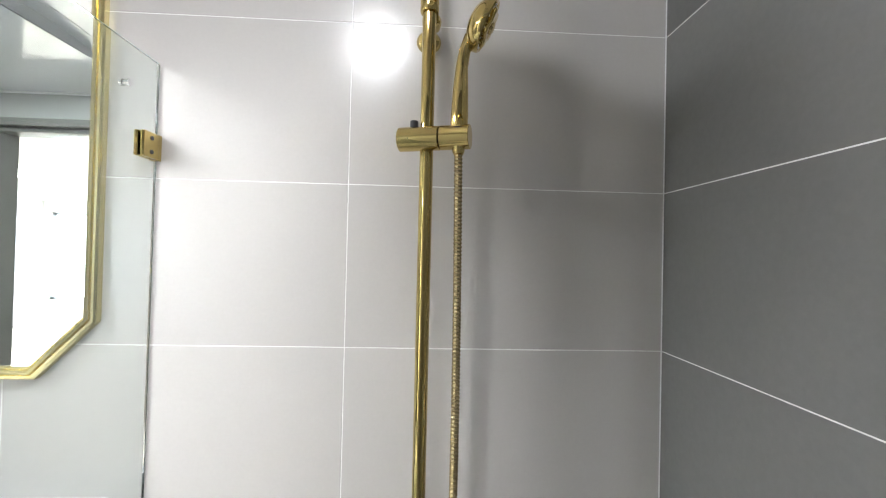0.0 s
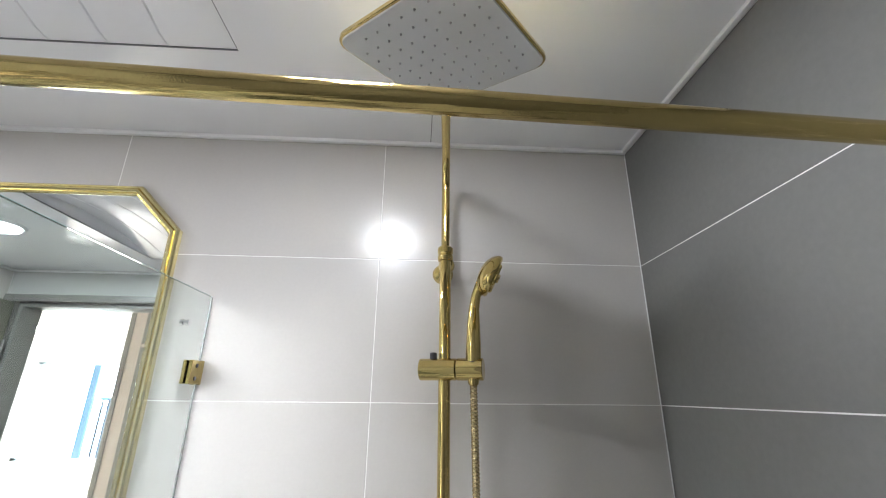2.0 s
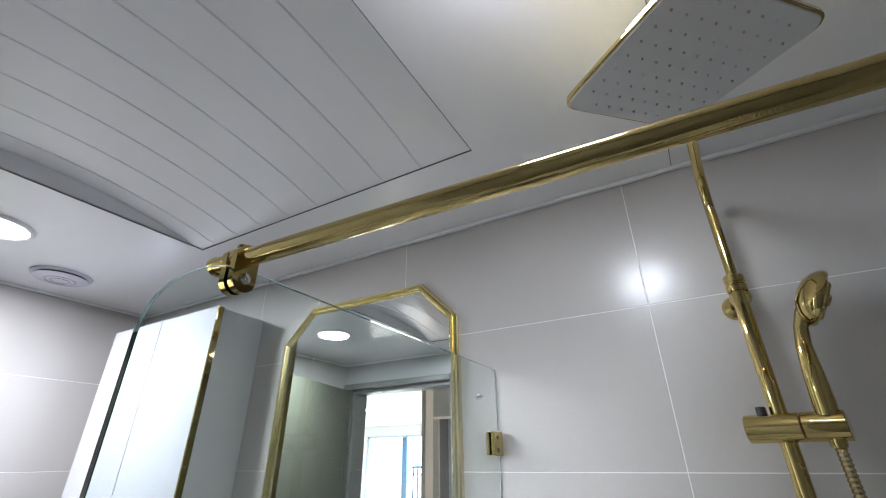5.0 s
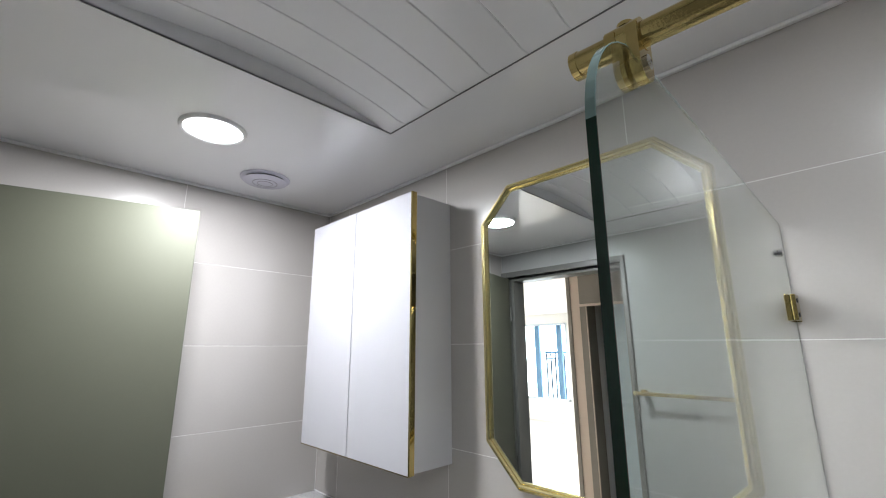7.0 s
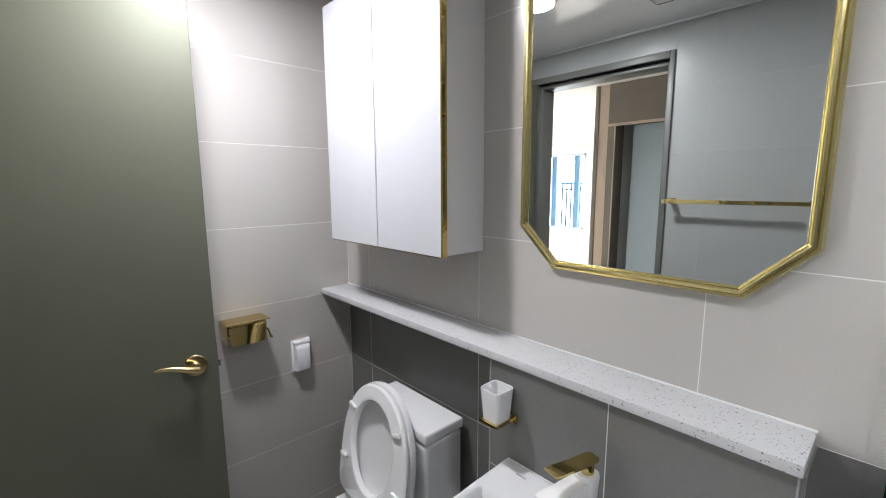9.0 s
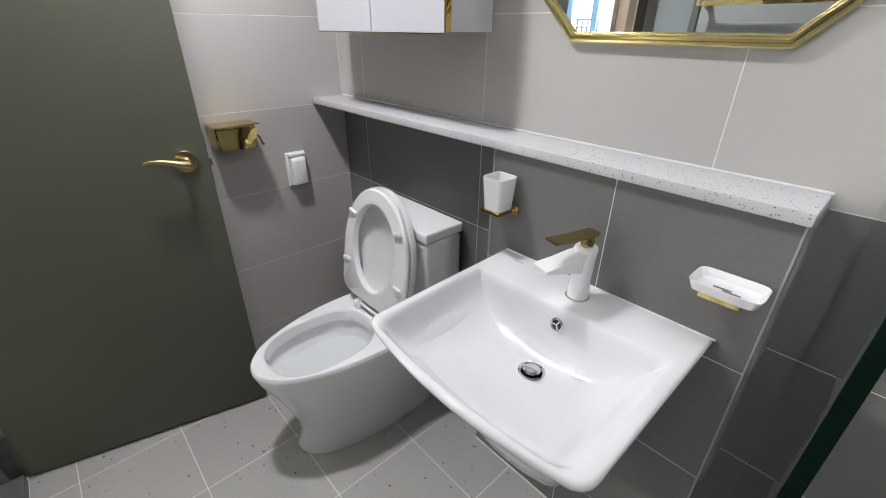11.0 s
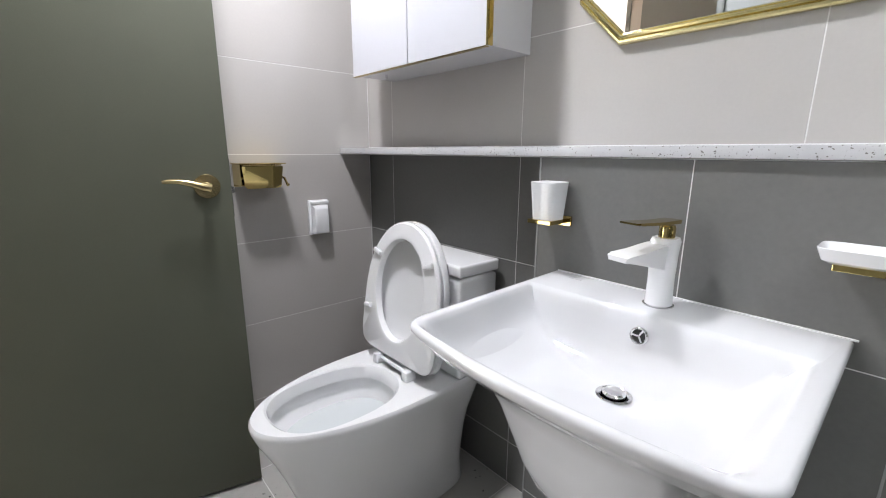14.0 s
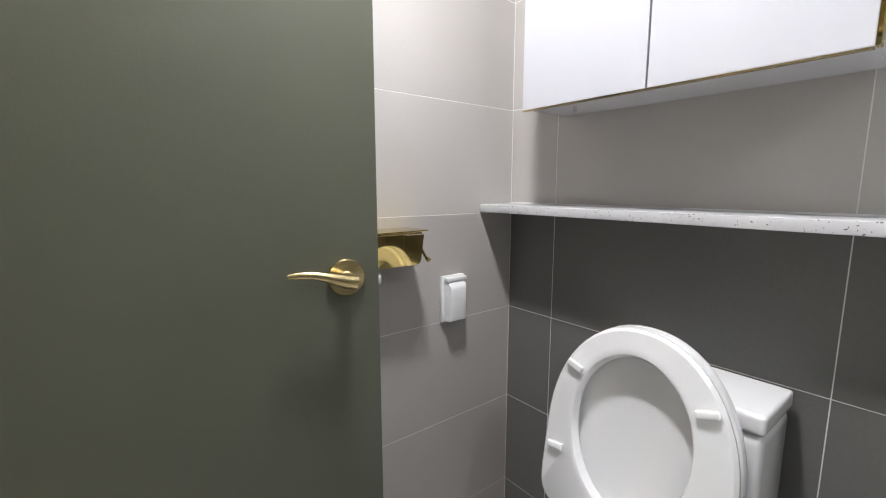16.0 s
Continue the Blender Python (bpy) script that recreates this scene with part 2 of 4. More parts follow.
def loft(rings, closed=True, cap0=True, cap1=True, bm=None):
    bm = bm or bmesh.new()
    vs = [[bm.verts.new(p) for p in r] for r in rings]
    n = len(rings[0])
    for a, b in zip(vs, vs[1:]):
        for i in range(n if closed else n - 1):
            j = (i + 1) % n
            bm.faces.new((a[i], a[j], b[j], b[i]))
    if cap0: bm.faces.new(list(reversed(vs[0])))
    if cap1: bm.faces.new(vs[-1])
    return bm

def tube(pts, radius, n=16, bm=None, cap=True):
    """A round bar along a line of points; radius: one, or one a point."""
    pts = [Vector(p) for p in pts]
    rad = radius if isinstance(radius, (list, tuple)) else [radius] * len(pts)
    rings, up = [], None
    for i, p in enumerate(pts):
        d = (pts[min(i + 1, len(pts) - 1)] - pts[max(i - 1, 0)]).normalized()
        if up is None: up = d.orthogonal().normalized()
        up = (up - d * up.dot(d)).normalized()
        s = d.cross(up)
        rings.append([p + rad[i] * (math.cos(a) * up + math.sin(a) * s) for a in [2 * math.pi * k / n for k in range(n)]])
    return loft(rings, True, cap, cap, bm)

def lathe(profile, m=None, n=32, bm=None):
    """Turned shape: profile of (radius, height), about z, placed by m."""
    rings = [[Vector((max(r, 1e-5) * math.cos(2 * math.pi * k / n), max(r, 1e-5) * math.sin(2 * math.pi * k / n), z)) for k in range(n)] for r, z in profile]
    if m is not None: rings = [[m @ p for p in r] for r in rings]
    return loft(rings, True, True, True, bm)

def arc(c, r, a0, a1, n, u, v):
    c, u, v = Vector(c), Vector(u), Vector(v)
    return [c + r * (math.cos(a) * u + math.sin(a) * v) for a in [radians(a0 + (a1 - a0) * k / n) for k in range(n + 1)]]

def sq_ring(cx, cy, z, a, b, p, n=48, skew=0.0):
    """A superellipse ring of half sizes a and b; p: 2 is an ellipse, more is squarer."""
    out = []
    for k in range(n):
        t = 2 * math.pi * k / n
        c, s = math.cos(t), math.sin(t)
        out.append(Vector((cx + a * math.copysign(abs(c) ** (2 / p), c), cy + b * math.copysign(abs(s) ** (2 / p), s), z)))
    return out

# ---- large structure ----
XR, YD = 2.577, -1.32                       # shower side wall, door wall
G, TH, D0 = 0.0020, 0.008, 0.0005                       # joint and tile thickness

def slab(name, x0, x1, y0, y1, z0, z1, mat, kind="structure", label=""):
    ob = part(name, box(x0, x1, y0, y1, z0, z1), mat, None, label)
    return tagged(ob, kind=kind)

WB = slab("wall_back", -0.15, XR + 0.15, D0, 0.15, -0.1, 2.45, M_GROUT)
WL = slab("wall_side", -0.15, -D0, YD - 0.15, D0 - 0.0002, -0.1, 2.45, M_GROUT)
WR = slab("wall_shower", XR + D0, XR + 0.15, YD - 0.15, D0 - 0.0002, -0.1, 2.45, M_GROUT)
FL = slab("floor", -D0 + 0.0001, XR + D0 - 0.0001, YD - TH, D0 - 0.0003, -0.12, -D0, M_FGROUT)
# door wall, open from DX0 to DX1 up to DZ
DX0, DX1, DZ = 0.045, 0.80, 2.09
b = box(-D0 + 0.0001, DX0, YD - 0.15, YD - D0, -0.1, 2.45)
box(DX1, XR + D0 - 0.0001, YD - 0.15, YD - D0, -0.1, 2.45, bm=b)
box(DX0, DX1, YD - 0.15, YD - D0, DZ, 2.45, bm=b)
WD = tagged(part("wall_door", b, M_SOFTGROUT), kind="structure")

def rects_minus(r, hole):
    x0, x1, z0, z1 = r
    if not hole or x1 <= hole[0] or x0 >= hole[1] or z1 <= hole[2] or z0 >= hole[3]: return [r]
    out = []
    if x0 < hole[0]: out.append((x0, hole[0], z0, z1))
    if x1 > hole[1]: out.append((hole[1], x1, z0, z1))
    a, c = max(x0, hole[0]), min(x1, hole[1])
    if z1 > hole[3]: out.append((a, c, max(z0, hole[3]), z1))
    if z0 < hole[2]: out.append((a, c, z0, hole[2]))
    return [q for q in out if q[1] - q[0] > 0.012 and q[3] - q[2] > 0.012]

TILES = {}
def tile_mesh(w, h, mat):
    key = (round(w, 3), round(h, 3), mat.name)
    if key not in TILES:
        e = 0.0005
        f, r = [(-w / 2 + e, -h / 2 + e), (w / 2 - e, -h / 2 + e), (w / 2 - e, h / 2 - e), (-w / 2 + e, h / 2 - e)], [(-w / 2, -h / 2), (w / 2, -h / 2), (w / 2, h / 2), (-w / 2, h / 2)]
        v = [(x, y, 0) for x, y in f] + [(x, y, -e * 0.7) for x, y in r] + [(x, y, -TH) for x, y in r]
        faces = [(0, 1, 2, 3)] + [(4 + i, 4 + (i + 1) % 4, (i + 1) % 4, i) for i in range(4)] + [(8 + i, 8 + (i + 1) % 4, 4 + (i + 1) % 4, 4 + i) for i in range(4)]
        me = bpy.data.meshes.new("tile")
        me.from_pydata(v, [], faces)
        me.materials.append(mat)
        TILES[key] = me
    return TILES[key]

def tile_plane(parent, origin, u, v, xs, zs, pick, hole=None, G=G):
    """Tiles over a plane: origin, directions u and v; cuts at xs and zs; pick(mid z) gives the material."""
    u, v = Vector(u), Vector(v)
    rot = Matrix((u, v, u.cross(v))).transposed().to_4x4()
    for x0, x1 in zip(xs, xs[1:]):
        for z0, z1 in zip(zs, zs[1:]):
            for q in rects_minus((x0, x1, z0, z1), hole):
                w, h = q[1] - q[0] - G, q[3] - q[2] - G
                ob = new("tile", tile_mesh(w, h, pick((q[2] + q[3]) / 2)))
                mid = Vector(origin) + u * (q[0] + q[1]) / 2 + v * (q[2] + q[3]) / 2
                ob.parent = parent
                ob.matrix_parent_inverse = Matrix.Translation(-WORLD[parent.name])
                ob.matrix_basis = Matrix.Translation(mid) @ rot
ROWS = [0, 0.15, 0.45, 0.75, 1.05, 1.35, 1.65, 1.95, CEIL]
by_height = lambda z: M_DARK if z < 1.05 else M_LIGHT
all_dark = lambda z: M_DARK

# ceiling: a glossy sheet with a shallow ribbed vault let into it
PX0, PX1, PY0, PY1 = 0.822, 1.734, -1.07, -0.278
b = bmesh.new()
def quad(bm, *p): return bm.faces.new([bm.verts.new(q) for q in p])
cx0, cx1, cy0, cy1 = -0.01, XR + 0.01, YD - 0.01, 0.01
SEAM = 2.089
for x0, x1, y0, y1 in ((cx0, PX0, cy0, cy1), (PX1, SEAM - 0.0008, cy0, cy1), (SEAM + 0.0008, cx1, cy0, cy1), (PX0, PX1, PY1, cy1), (PX0, PX1, cy0, PY0)):
    quad(b, (x0, y0, CEIL), (x0, y1, CEIL), (x1, y1, CEIL), (x1, y0, CEIL))
# vault
RISE, NY, IN = 0.045, 20, 0.03
def vz(y):
    s = (y - PY0 - IN) / (PY1 - PY0 - 2 * IN)
    return CEIL + 0.003 + RISE * (math.sin(math.pi * min(max(s, 0), 1)) ** 0.8)
grooves = [0.893 + 0.1025 * k for k in range(8)]
xs = [PX0 + 0.0016]
for gx in grooves: xs += [gx - 0.0022, gx, gx + 0.0022]
xs.append(PX1 - 0.0016)
ys = [PY0 + 0.0016, PY0 + IN] + [PY0 + IN + (PY1 - PY0 - 2 * IN) * k / NY for k in range(1, NY)] + [PY1 - IN, PY1 - 0.0016]
grid = []
for i, x in enumerate(xs):
    dent = 0.003 if (i > 0 and i < len(xs) - 1 and (i - 1) % 3 == 1) else 0.0
    grid.append([b.verts.new((x, y, vz(y) + (dent if 1 <= j < len(ys) - 1 else 0))) for j, y in enumerate(ys)])
for i in range(len(xs) - 1):
    for j in range(len(ys) - 1):
        b.faces.new((grid[i][j], grid[i + 1][j], grid[i + 1][j + 1], grid[i][j + 1]))
for gi, xe in ((0, PX0 + 0.0016), (-1, PX1 - 0.0016)):
    col = grid[gi]
    low = [b.verts.new((xe, y, CEIL)) for y in ys]
    for j in range(len(ys) - 1): b.faces.new((low[j], low[j + 1], col[j + 1], col[j]))
ceiling = part("ceiling", b, M_CEIL, None, "", smooth=25)
tagged(ceiling, kind="structure")
slab("ceiling_void", -0.15, XR + 0.15, YD - 0.15, 0.15, 2.33, 2.45, M_GAPSHADE)
# dark joint round the vault and along the ceiling seam
b = box(PX0 - 0.0006, PX0 + 0.0016, PY0, PY1, CEIL + 0.0005, CEIL + 0.004)
box(PX1 - 0.0016, PX1 + 0.0006, PY0, PY1, CEIL + 0.0005, CEIL + 0.004, bm=b)
box(PX0, PX1, PY0 - 0.0006, PY0 + 0.0016, CEIL + 0.0005, CEIL + 0.004, bm=b)
box(PX0, PX1, PY1 - 0.0016, PY1 + 0.0006, CEIL + 0.0005, CEIL + 0.004, bm=b)
box(SEAM - 0.0015, SEAM + 0.0015, YD, 0, CEIL + 0.0004, CEIL + 0.003, bm=b)
tagged(part("ceiling_joint", b, M_JOINTSLIT), kind="structure")
# pale moulding where walls meet the ceiling
b = box(0, XR, -0.012, -0.001, CEIL - 0.010, CEIL - 0.0005, 0.003)
box(0.0005, 0.012, YD + 0.012, -0.012, CEIL - 0.010, CEIL - 0.0005, 0.003, bm=b)
box(XR - 0.012, XR - 0.0005, YD + 0.012, -0.012, CEIL - 0.010, CEIL - 0.0005, 0.003, bm=b)
box(0.0, XR, YD + 0.001, YD + 0.012, CEIL - 0.010, CEIL - 0.0005, 0.003, bm=b)
tagged(part("ceiling_trim", b, M_WHITE, smooth=40), kind="structure")

# tiled box wall under the shelf, behind the basin
LX0, LX1, LY, LZ = 0.929, 1.562, -0.122, 1.052
LW = slab("wall_ledge", LX0 + D0, LX1 - D0, LY + D0, 0.0, -0.01, LZ, M_GROUT)

# stone shelf
b = box(0.0015, LX1 + 0.005, -0.133, -0.0015, LZ + 0.001, LZ + 0.023, 0.003)
shelf = part("stone_shelf", b, M_STONE, None, "", smooth=40)
tagged(shelf, "white speckled engineered stone shelf along the wall over toilet and basin", "shelf")
b = box(0.0, 0.0015 + LX1 + 0.004, -0.004, -0.0008, LZ + 0.0232, LZ + 0.027)
tagged(part("shelf_sealant", b, M_WHITE), kind="structure")
# white corner beads of the box wall
b = box(LX0 - 0.0012, LX0 + 0.0028, LY - 0.0015, LY + 0.004, 0.002, LZ, 0.0006)
box(LX1 - 0.0022, LX1 + 0.0012, LY - 0.0014, LY + 0.003, 0.002, LZ, 0.0006, bm=b)
tagged(part("corner_trim", b, M_BEAD), kind="structure")
# pale sealant in the corners
b = box(XR - 0.0022, XR - 0.0004, -0.0022, -0.0004, 0.001, CEIL - 0.011)
box(0.0004, 0.0016, -0.0016, -0.0004, LZ + 0.03, CEIL - 0.011, bm=b)
box(0.0004, 0.0016, -0.0016, -0.0004, 0.001, LZ, bm=b)
tagged(part("corner_sealant", b, M_WHITE), kind="structure")
# sealant lines at the foot of the walls
b = box(LX0, LX1, LY - 0.005, LY - 0.0005, 0.0003, 0.005)
box(LX1 + 0.0005, LX1 + 0.005, LY, -0.001, 0.0003, 0.005, bm=b)
box(LX1, XR, -0.005, -0.0005, 0.0003, 0.005, bm=b)
tagged(part("floor_sealant", b, M_WHITE), kind="structure")

# ---- doorway ----
b = box(DX0 - 0.045, DX0 + 0.0, YD - 0.15, YD + 0.012, 0.0, DZ + 0.034, 0.003)
box(DX1, DX1 + 0.023, YD - 0.15, YD + 0.012, 0.0, DZ + 0.034, 0.003, bm=b)
box(DX0 + 0.0005, DX1 - 0.0005, YD - 0.15, YD + 0.012, DZ, DZ + 0.034, 0.003, bm=b)
box(DX0 + 0.0005, DX0 + 0.022, YD - 0.15, YD - 0.035, 0.0, DZ - 0.0005, 0.002, bm=b)
box(DX1 - 0.022, DX1 - 0.0005, YD - 0.15, YD - 0.035, 0.0, DZ - 0.0005, 0.002, bm=b)
box(DX0 + 0.0225, DX1 - 0.0225, YD - 0.15, YD - 0.035, DZ - 0.022, DZ - 0.0005, 0.002, bm=b)
tagged(part("door_frame", b, M_FRAME, smooth=40), kind="structure")
b = box(DX0 + 0.023, DX1 - 0.023, YD - 0.15, YD - 0.0005, -0.003, 0.035, 0.004)
tagged(part("door_sill", b, M_FRAME, smooth=40), kind="structure")

def door_leaf():
    hx, hy = 0.066, YD + 0.014
    ex, ey = 0.240, -0.604
    L = math.hypot(ex - hx, ey - hy)
    ang = math.degrees(math.atan2(ey - hy, ex - hx))
    m = pose(hx, hy, 0, 0, 0, ang)
    door = thing("bathroom_door", (hx, hy, 0.0), "olive-grey bathroom door standing open against the side wall", "door")
    def put(bm): 
        bmesh.ops.transform(bm, matrix=m, verts=bm.verts)
        return bm
    part("leaf", put(box(0, L, 0.0, 0.036, 0.012, 2.078, 0.002)), M_OLIVE, door, smooth=40)
    for s, y0 in ((-1, 0.0), (1, 0.036)):
        q = pose(L - 0.059, y0, 0.967, 90 if s < 0 else -90)
        h = part("lever_handle", put(lathe([(0.0, 0.0), (0.032, 0.0005), (0.033, 0.005), (0.031, 0.008), (0.012, 0.0095), (0.010, 0.012), (0.010, 0.036), (0.0, 0.037)], q)), M_GOLDSOFT, door, "satin gold lever handle", smooth=35)
        yy = y0 + s * 0.040
        pts = [(L - 0.050, yy - s * 0.004, 0.964), (L - 0.070, yy, 0.969), (L - 0.093, yy + s * 0.002, 0.977), (L - 0.12, yy + s * 0.001, 0.983), (L - 0.143, yy, 0.984), (L - 0.158, yy, 0.983)]
        part("grip", put(tube(pts, [0.0125, 0.0118, 0.0088, 0.0070, 0.0062, 0.0045], 16)), M_GOLDSOFT, h, smooth=40)
    part("latch_plate", put(box(L - 0.0005, L + 0.0012, 0.007, 0.029, 0.88, 1.04)), M_CHROME, door)
    part("latch", put(box(L, L + 0.009, 0.012, 0.024, 0.945, 0.965, 0.002)), M_CHROME, door)
    for z in (0.25, 1.05, 1.85):
        part("hinge", put(tube([(-0.004, -0.004, z - 0.045), (-0.004, -0.004, z + 0.045)], 0.006, 10)), M_FRAME, door, smooth=40)
door_leaf()

# ---- glass screen ----
GXM = 1.638
GX0, GX1, GY0, GZ = 1.6345, 1.6410, -0.748, 1.855
SKEW = 0.0045 / 0.748
def askew(bm):
    for v in bm.verts: v.co.x += 0.006 * (v.co.z - 1.5) - SKEW * (v.co.y - GY0)
    return bm
def glass_screen():
    s = thing("shower_glass", (GXM, -0.40, 0.01), "clear frameless glass shower screen with dark green polished edges", "shower screen")
    r, zb, yb = 0.085, 0.012, -0.006
    out = [(yb, zb), (yb, GZ)] + [(GY0 + r + r * math.cos(radians(a)), GZ - r + r * math.sin(radians(a))) for a in range(90, 181, 9)] + [(GY0, zb)]
    b = loft([[(GX0, y, z) for y, z in out], [(GX1, y, z) for y, z in out]])
    pane = part("pane", askew(b), M_GLASS, s)
    pane.visible_shadow = False
    def rim(pts, name, t=0.0009, mat=M_GREEN, label="dark green polished glass edge"):
        b = bmesh.new()
        rings = []
        for i, (y, z) in enumerate(pts):
            a, c = pts[max(i - 1, 0)], pts[min(i + 1, len(pts) - 1)]
            dy, dz = c[0] - a[0], c[1] - a[1]
            L = math.hypot(dy, dz)
            ny, nz = -dz / L, dy / L
            rings.append([(GX0, y - ny * 0.0003, z - nz * 0.0003), (GX1, y - ny * 0.0003, z - nz * 0.0003), (GX1, y - ny * t, z - nz * t), (GX0, y - ny * t, z - nz * t)])
        edge = part(name, askew(loft(rings, bm=b)), mat, s, label)
        edge.visible_shadow = False
    rim(out[-2:], "front_edge")
    rim(out[2:-1], "corner_edge", 0.0009, M_LITEDGE, "rounded glass corner, paler green as if lit")
    # thicker dark strip down the wall side of the pane
    rim([(yb, zb), (yb, GZ - 0.001)], "back_edge", 0.002, M_BACKEDGE, "dark grey-green glass edge along the wall")
    rim([(yb - 0.001, GZ), (GY0 + r + 0.001, GZ)], "top_edge", 0.0009, M_LITEDGE, "polished glass edge, paler green as if lit")
    # bracket of the bracing rod
    rod = thing("bracing_rod", (2.1, -0.670, 1.863), "round polished gold bracing rod between glass screen and tiled wall", "rod")
    ry, rz = -0.670, 1.867
    part("bar", tube([(1.598, ry - 0.0015, rz), (XR - 0.004, ry + 0.0375, rz)], 0.0098, 28), M_GOLDROUGH, rod, smooth=40)
    part("wall_flange", lathe([(0.0, 0.0), (0.022, 0.0), (0.022, 0.006), (0.014, 0.010), (0.014, 0.018), (0.0, 0.018)], pose(XR - 0.001, ry + 0.0375, rz, 0, -90), 28), M_GOLD, rod, smooth=35)
    part("end_cap", lathe([(0, 0), (0.0115, 0), (0.0115, 0.006), (0, 0.0075)], pose(1.600, ry, rz, 0, -90), 20), M_GOLD, rod, smooth=35)
    c = thing("glass_clamp", (GXM, ry, GZ), "gold clamp gripping the top edge of the glass under the rod", "clamp")
    for x0, x1 in ((GX0 - 0.009, GX0 - 0.0008), (GX1 + 0.0008, GX1 + 0.009)):
        ring = [(x0, ry + 0.0135 * math.cos(radians(a)), GZ - 0.014 + 0.0135 * math.sin(radians(a))) for a in range(180, 361, 15)] + [(x0, ry + 0.0135, rz + 0.004), (x0, ry - 0.0135, rz + 0.004)]
        part("jaw", loft([ring, [(x1, y, z) for _, y, z in ring]]), M_GOLD, c)
    part("saddle", tube([(GX0 - 0.0095, ry, rz), (GX1 + 0.0095, ry, rz)], 0.0128, 24), M_GOLD, c, smooth=40)
    part("screw", lathe([(0, 0), (0.006, 0), (0.006, 0.002), (0.002, 0.003), (0, 0.002)], pose(GX1 + 0.009, ry, GZ - 0.013, 0, 90), 20), M_CHROME, c, "chrome cross-head screw", smooth=35)
    part("set_screw", lathe([(0, 0), (0.0065, 0), (0.0065, 0.003), (0, 0.0045)], pose(GXM, ry, rz + 0.012), 18), M_GOLD, c, smooth=35)
    for z in (1.703, 0.225):
        k = thing("wall_clip", (GXM, -0.02, z), "small square gold clip fixing the glass to the wall", "clip", "glass clips")
        part("wall_foot", askew(box(GX0 - 0.007, GX1 + 0.007, -0.0098, -0.0008, z - 0.023, z + 0.023, 0.001)), M_GOLD, k)
        for x0, x1 in ((GX0 - 0.0075, GX0 - 0.0005), (GX1 + 0.0005, GX1 + 0.0075)):
            part("plate", askew(box(x0, x1, -0.050, -0.010, z - 0.022, z + 0.022, 0.0015)), M_GOLD, k)
            for dz in (-0.012, 0.012):
                part("screw", askew(lathe([(0, 0), (0.004, 0), (0.004, 0.001), (0, 0.0015)], pose(x1 if x1 > GX1 else x0, -0.030, z + dz, 0, 90 if x1 > GX1 else -90), 12)), M_DARKPL, k, "dark screw")
    k = thing("floor_clip", (GXM, -0.15, 0.0), "small gold clip fixing the glass to the floor", "clip", "glass clips")
    for x0, x1 in ((GX0 - 0.010, GX0 - 0.0005), (GX1 + 0.0005, GX1 + 0.010)):
        part("plate", askew(box(x0, x1, -0.172, -0.128, 0.001, 0.040, 0.0015)), M_GOLD, k)
    e = thing("glass_stud", (GXM, -0.085, 1.79), "small clear round stud in a drilled hole of the glass", "stud")
    part("stud", lathe([(0, -0.010), (0.006, -0.010), (0.006, -0.0055), (0.004, -0.005), (0.004, 0.005), (0.006, 0.0055), (0.006, 0.010), (0, 0.010)], pose(GXM - 0.004, -0.085, 1.79, 0, 90), 18), M_CHROME, e, smooth=35)
glass_screen()

# ---- ceiling fittings ----
def downlight(i, x, y):
    d = thing("downlight", (x, y, CEIL), "round white recessed ceiling downlight, lit", "ceiling light", "ceiling downlights")
    prof = [(0.0755, 0.001), (0.0755, -0.006), (0.078, -0.009), (0.084, -0.008), (0.088, -0.001), (0.088, 0.001)]
    rings = [[Vector((x + r * math.cos(2 * math.pi * k / 48), y + r * math.sin(2 * math.pi * k / 48), CEIL + z)) for k in range(48)] for r, z in prof]
    part("rim", loft(rings + [rings[0]], True, False, False), M_WHITE, d, smooth=35)
    part("diffuser", lathe([(0, 0), (0.075, 0), (0.075, -0.004), (0, -0.005)], pose(x, y, CEIL - 0.002), 40), M_GLOW, d, "lit white diffuser")
for i, (x, y) in enumerate(LAMP_XY): downlight(i, x, y)

def vent(x, y):
    v = thing("ceiling_vent", (x, y, CEIL), "round white plastic exhaust vent on the ceiling", "vent")
    def turned(name, prof, mat, label=""): return part(name, lathe(prof, pose(x, y, CEIL - 0.0005), 48), mat, v, label, smooth=30)
    turned("outer_ring", [(0.0, 0.0), (0.086, 0.0), (0.085, -0.004), (0.078, -0.006), (0.0, -0.006)], M_VENT)
    # black disc put in for the shade between ring and cover
    turned("air_gap", [(0.0, -0.0062), (0.070, -0.0062), (0.070, -0.011), (0.0, -0.011)], M_GAPSHADE, "dark disc for the shade in the air gap behind the cover")
    def dome(r): return -0.0205 + 0.0075 * (r / 0.076) ** 2
    turned("cover", [(0.0, -0.0112), (0.074, -0.0112), (0.076, -0.0122), (0.0755, dome(0.076))] + [(r / 1000, dome(r / 1000)) for r in (66, 54, 42, 30, 18, 8)] + [(0.0, dome(0))], M_VENT, "domed lilac-white cover")
    # raised grey rings, with the shade of the slits as their colour
    for name, r in (("outer_slit", 0.041), ("inner_slit", 0.025)):
        rings = [[Vector((x + q * math.cos(2 * math.pi * k / 48), y + q * math.sin(2 * math.pi * k / 48), CEIL + dome(q) + d)) for k in range(48)] for q, d in ((r, 0.0004), (r, -0.0012), (r + 0.0016, -0.0012), (r + 0.0016, 0.0004))]
        part(name, loft(rings + [rings[0]], True, False, False), M_JOINTSLIT, v, "thin grey ring for a shaded slit")
vent(0.235, -0.405)

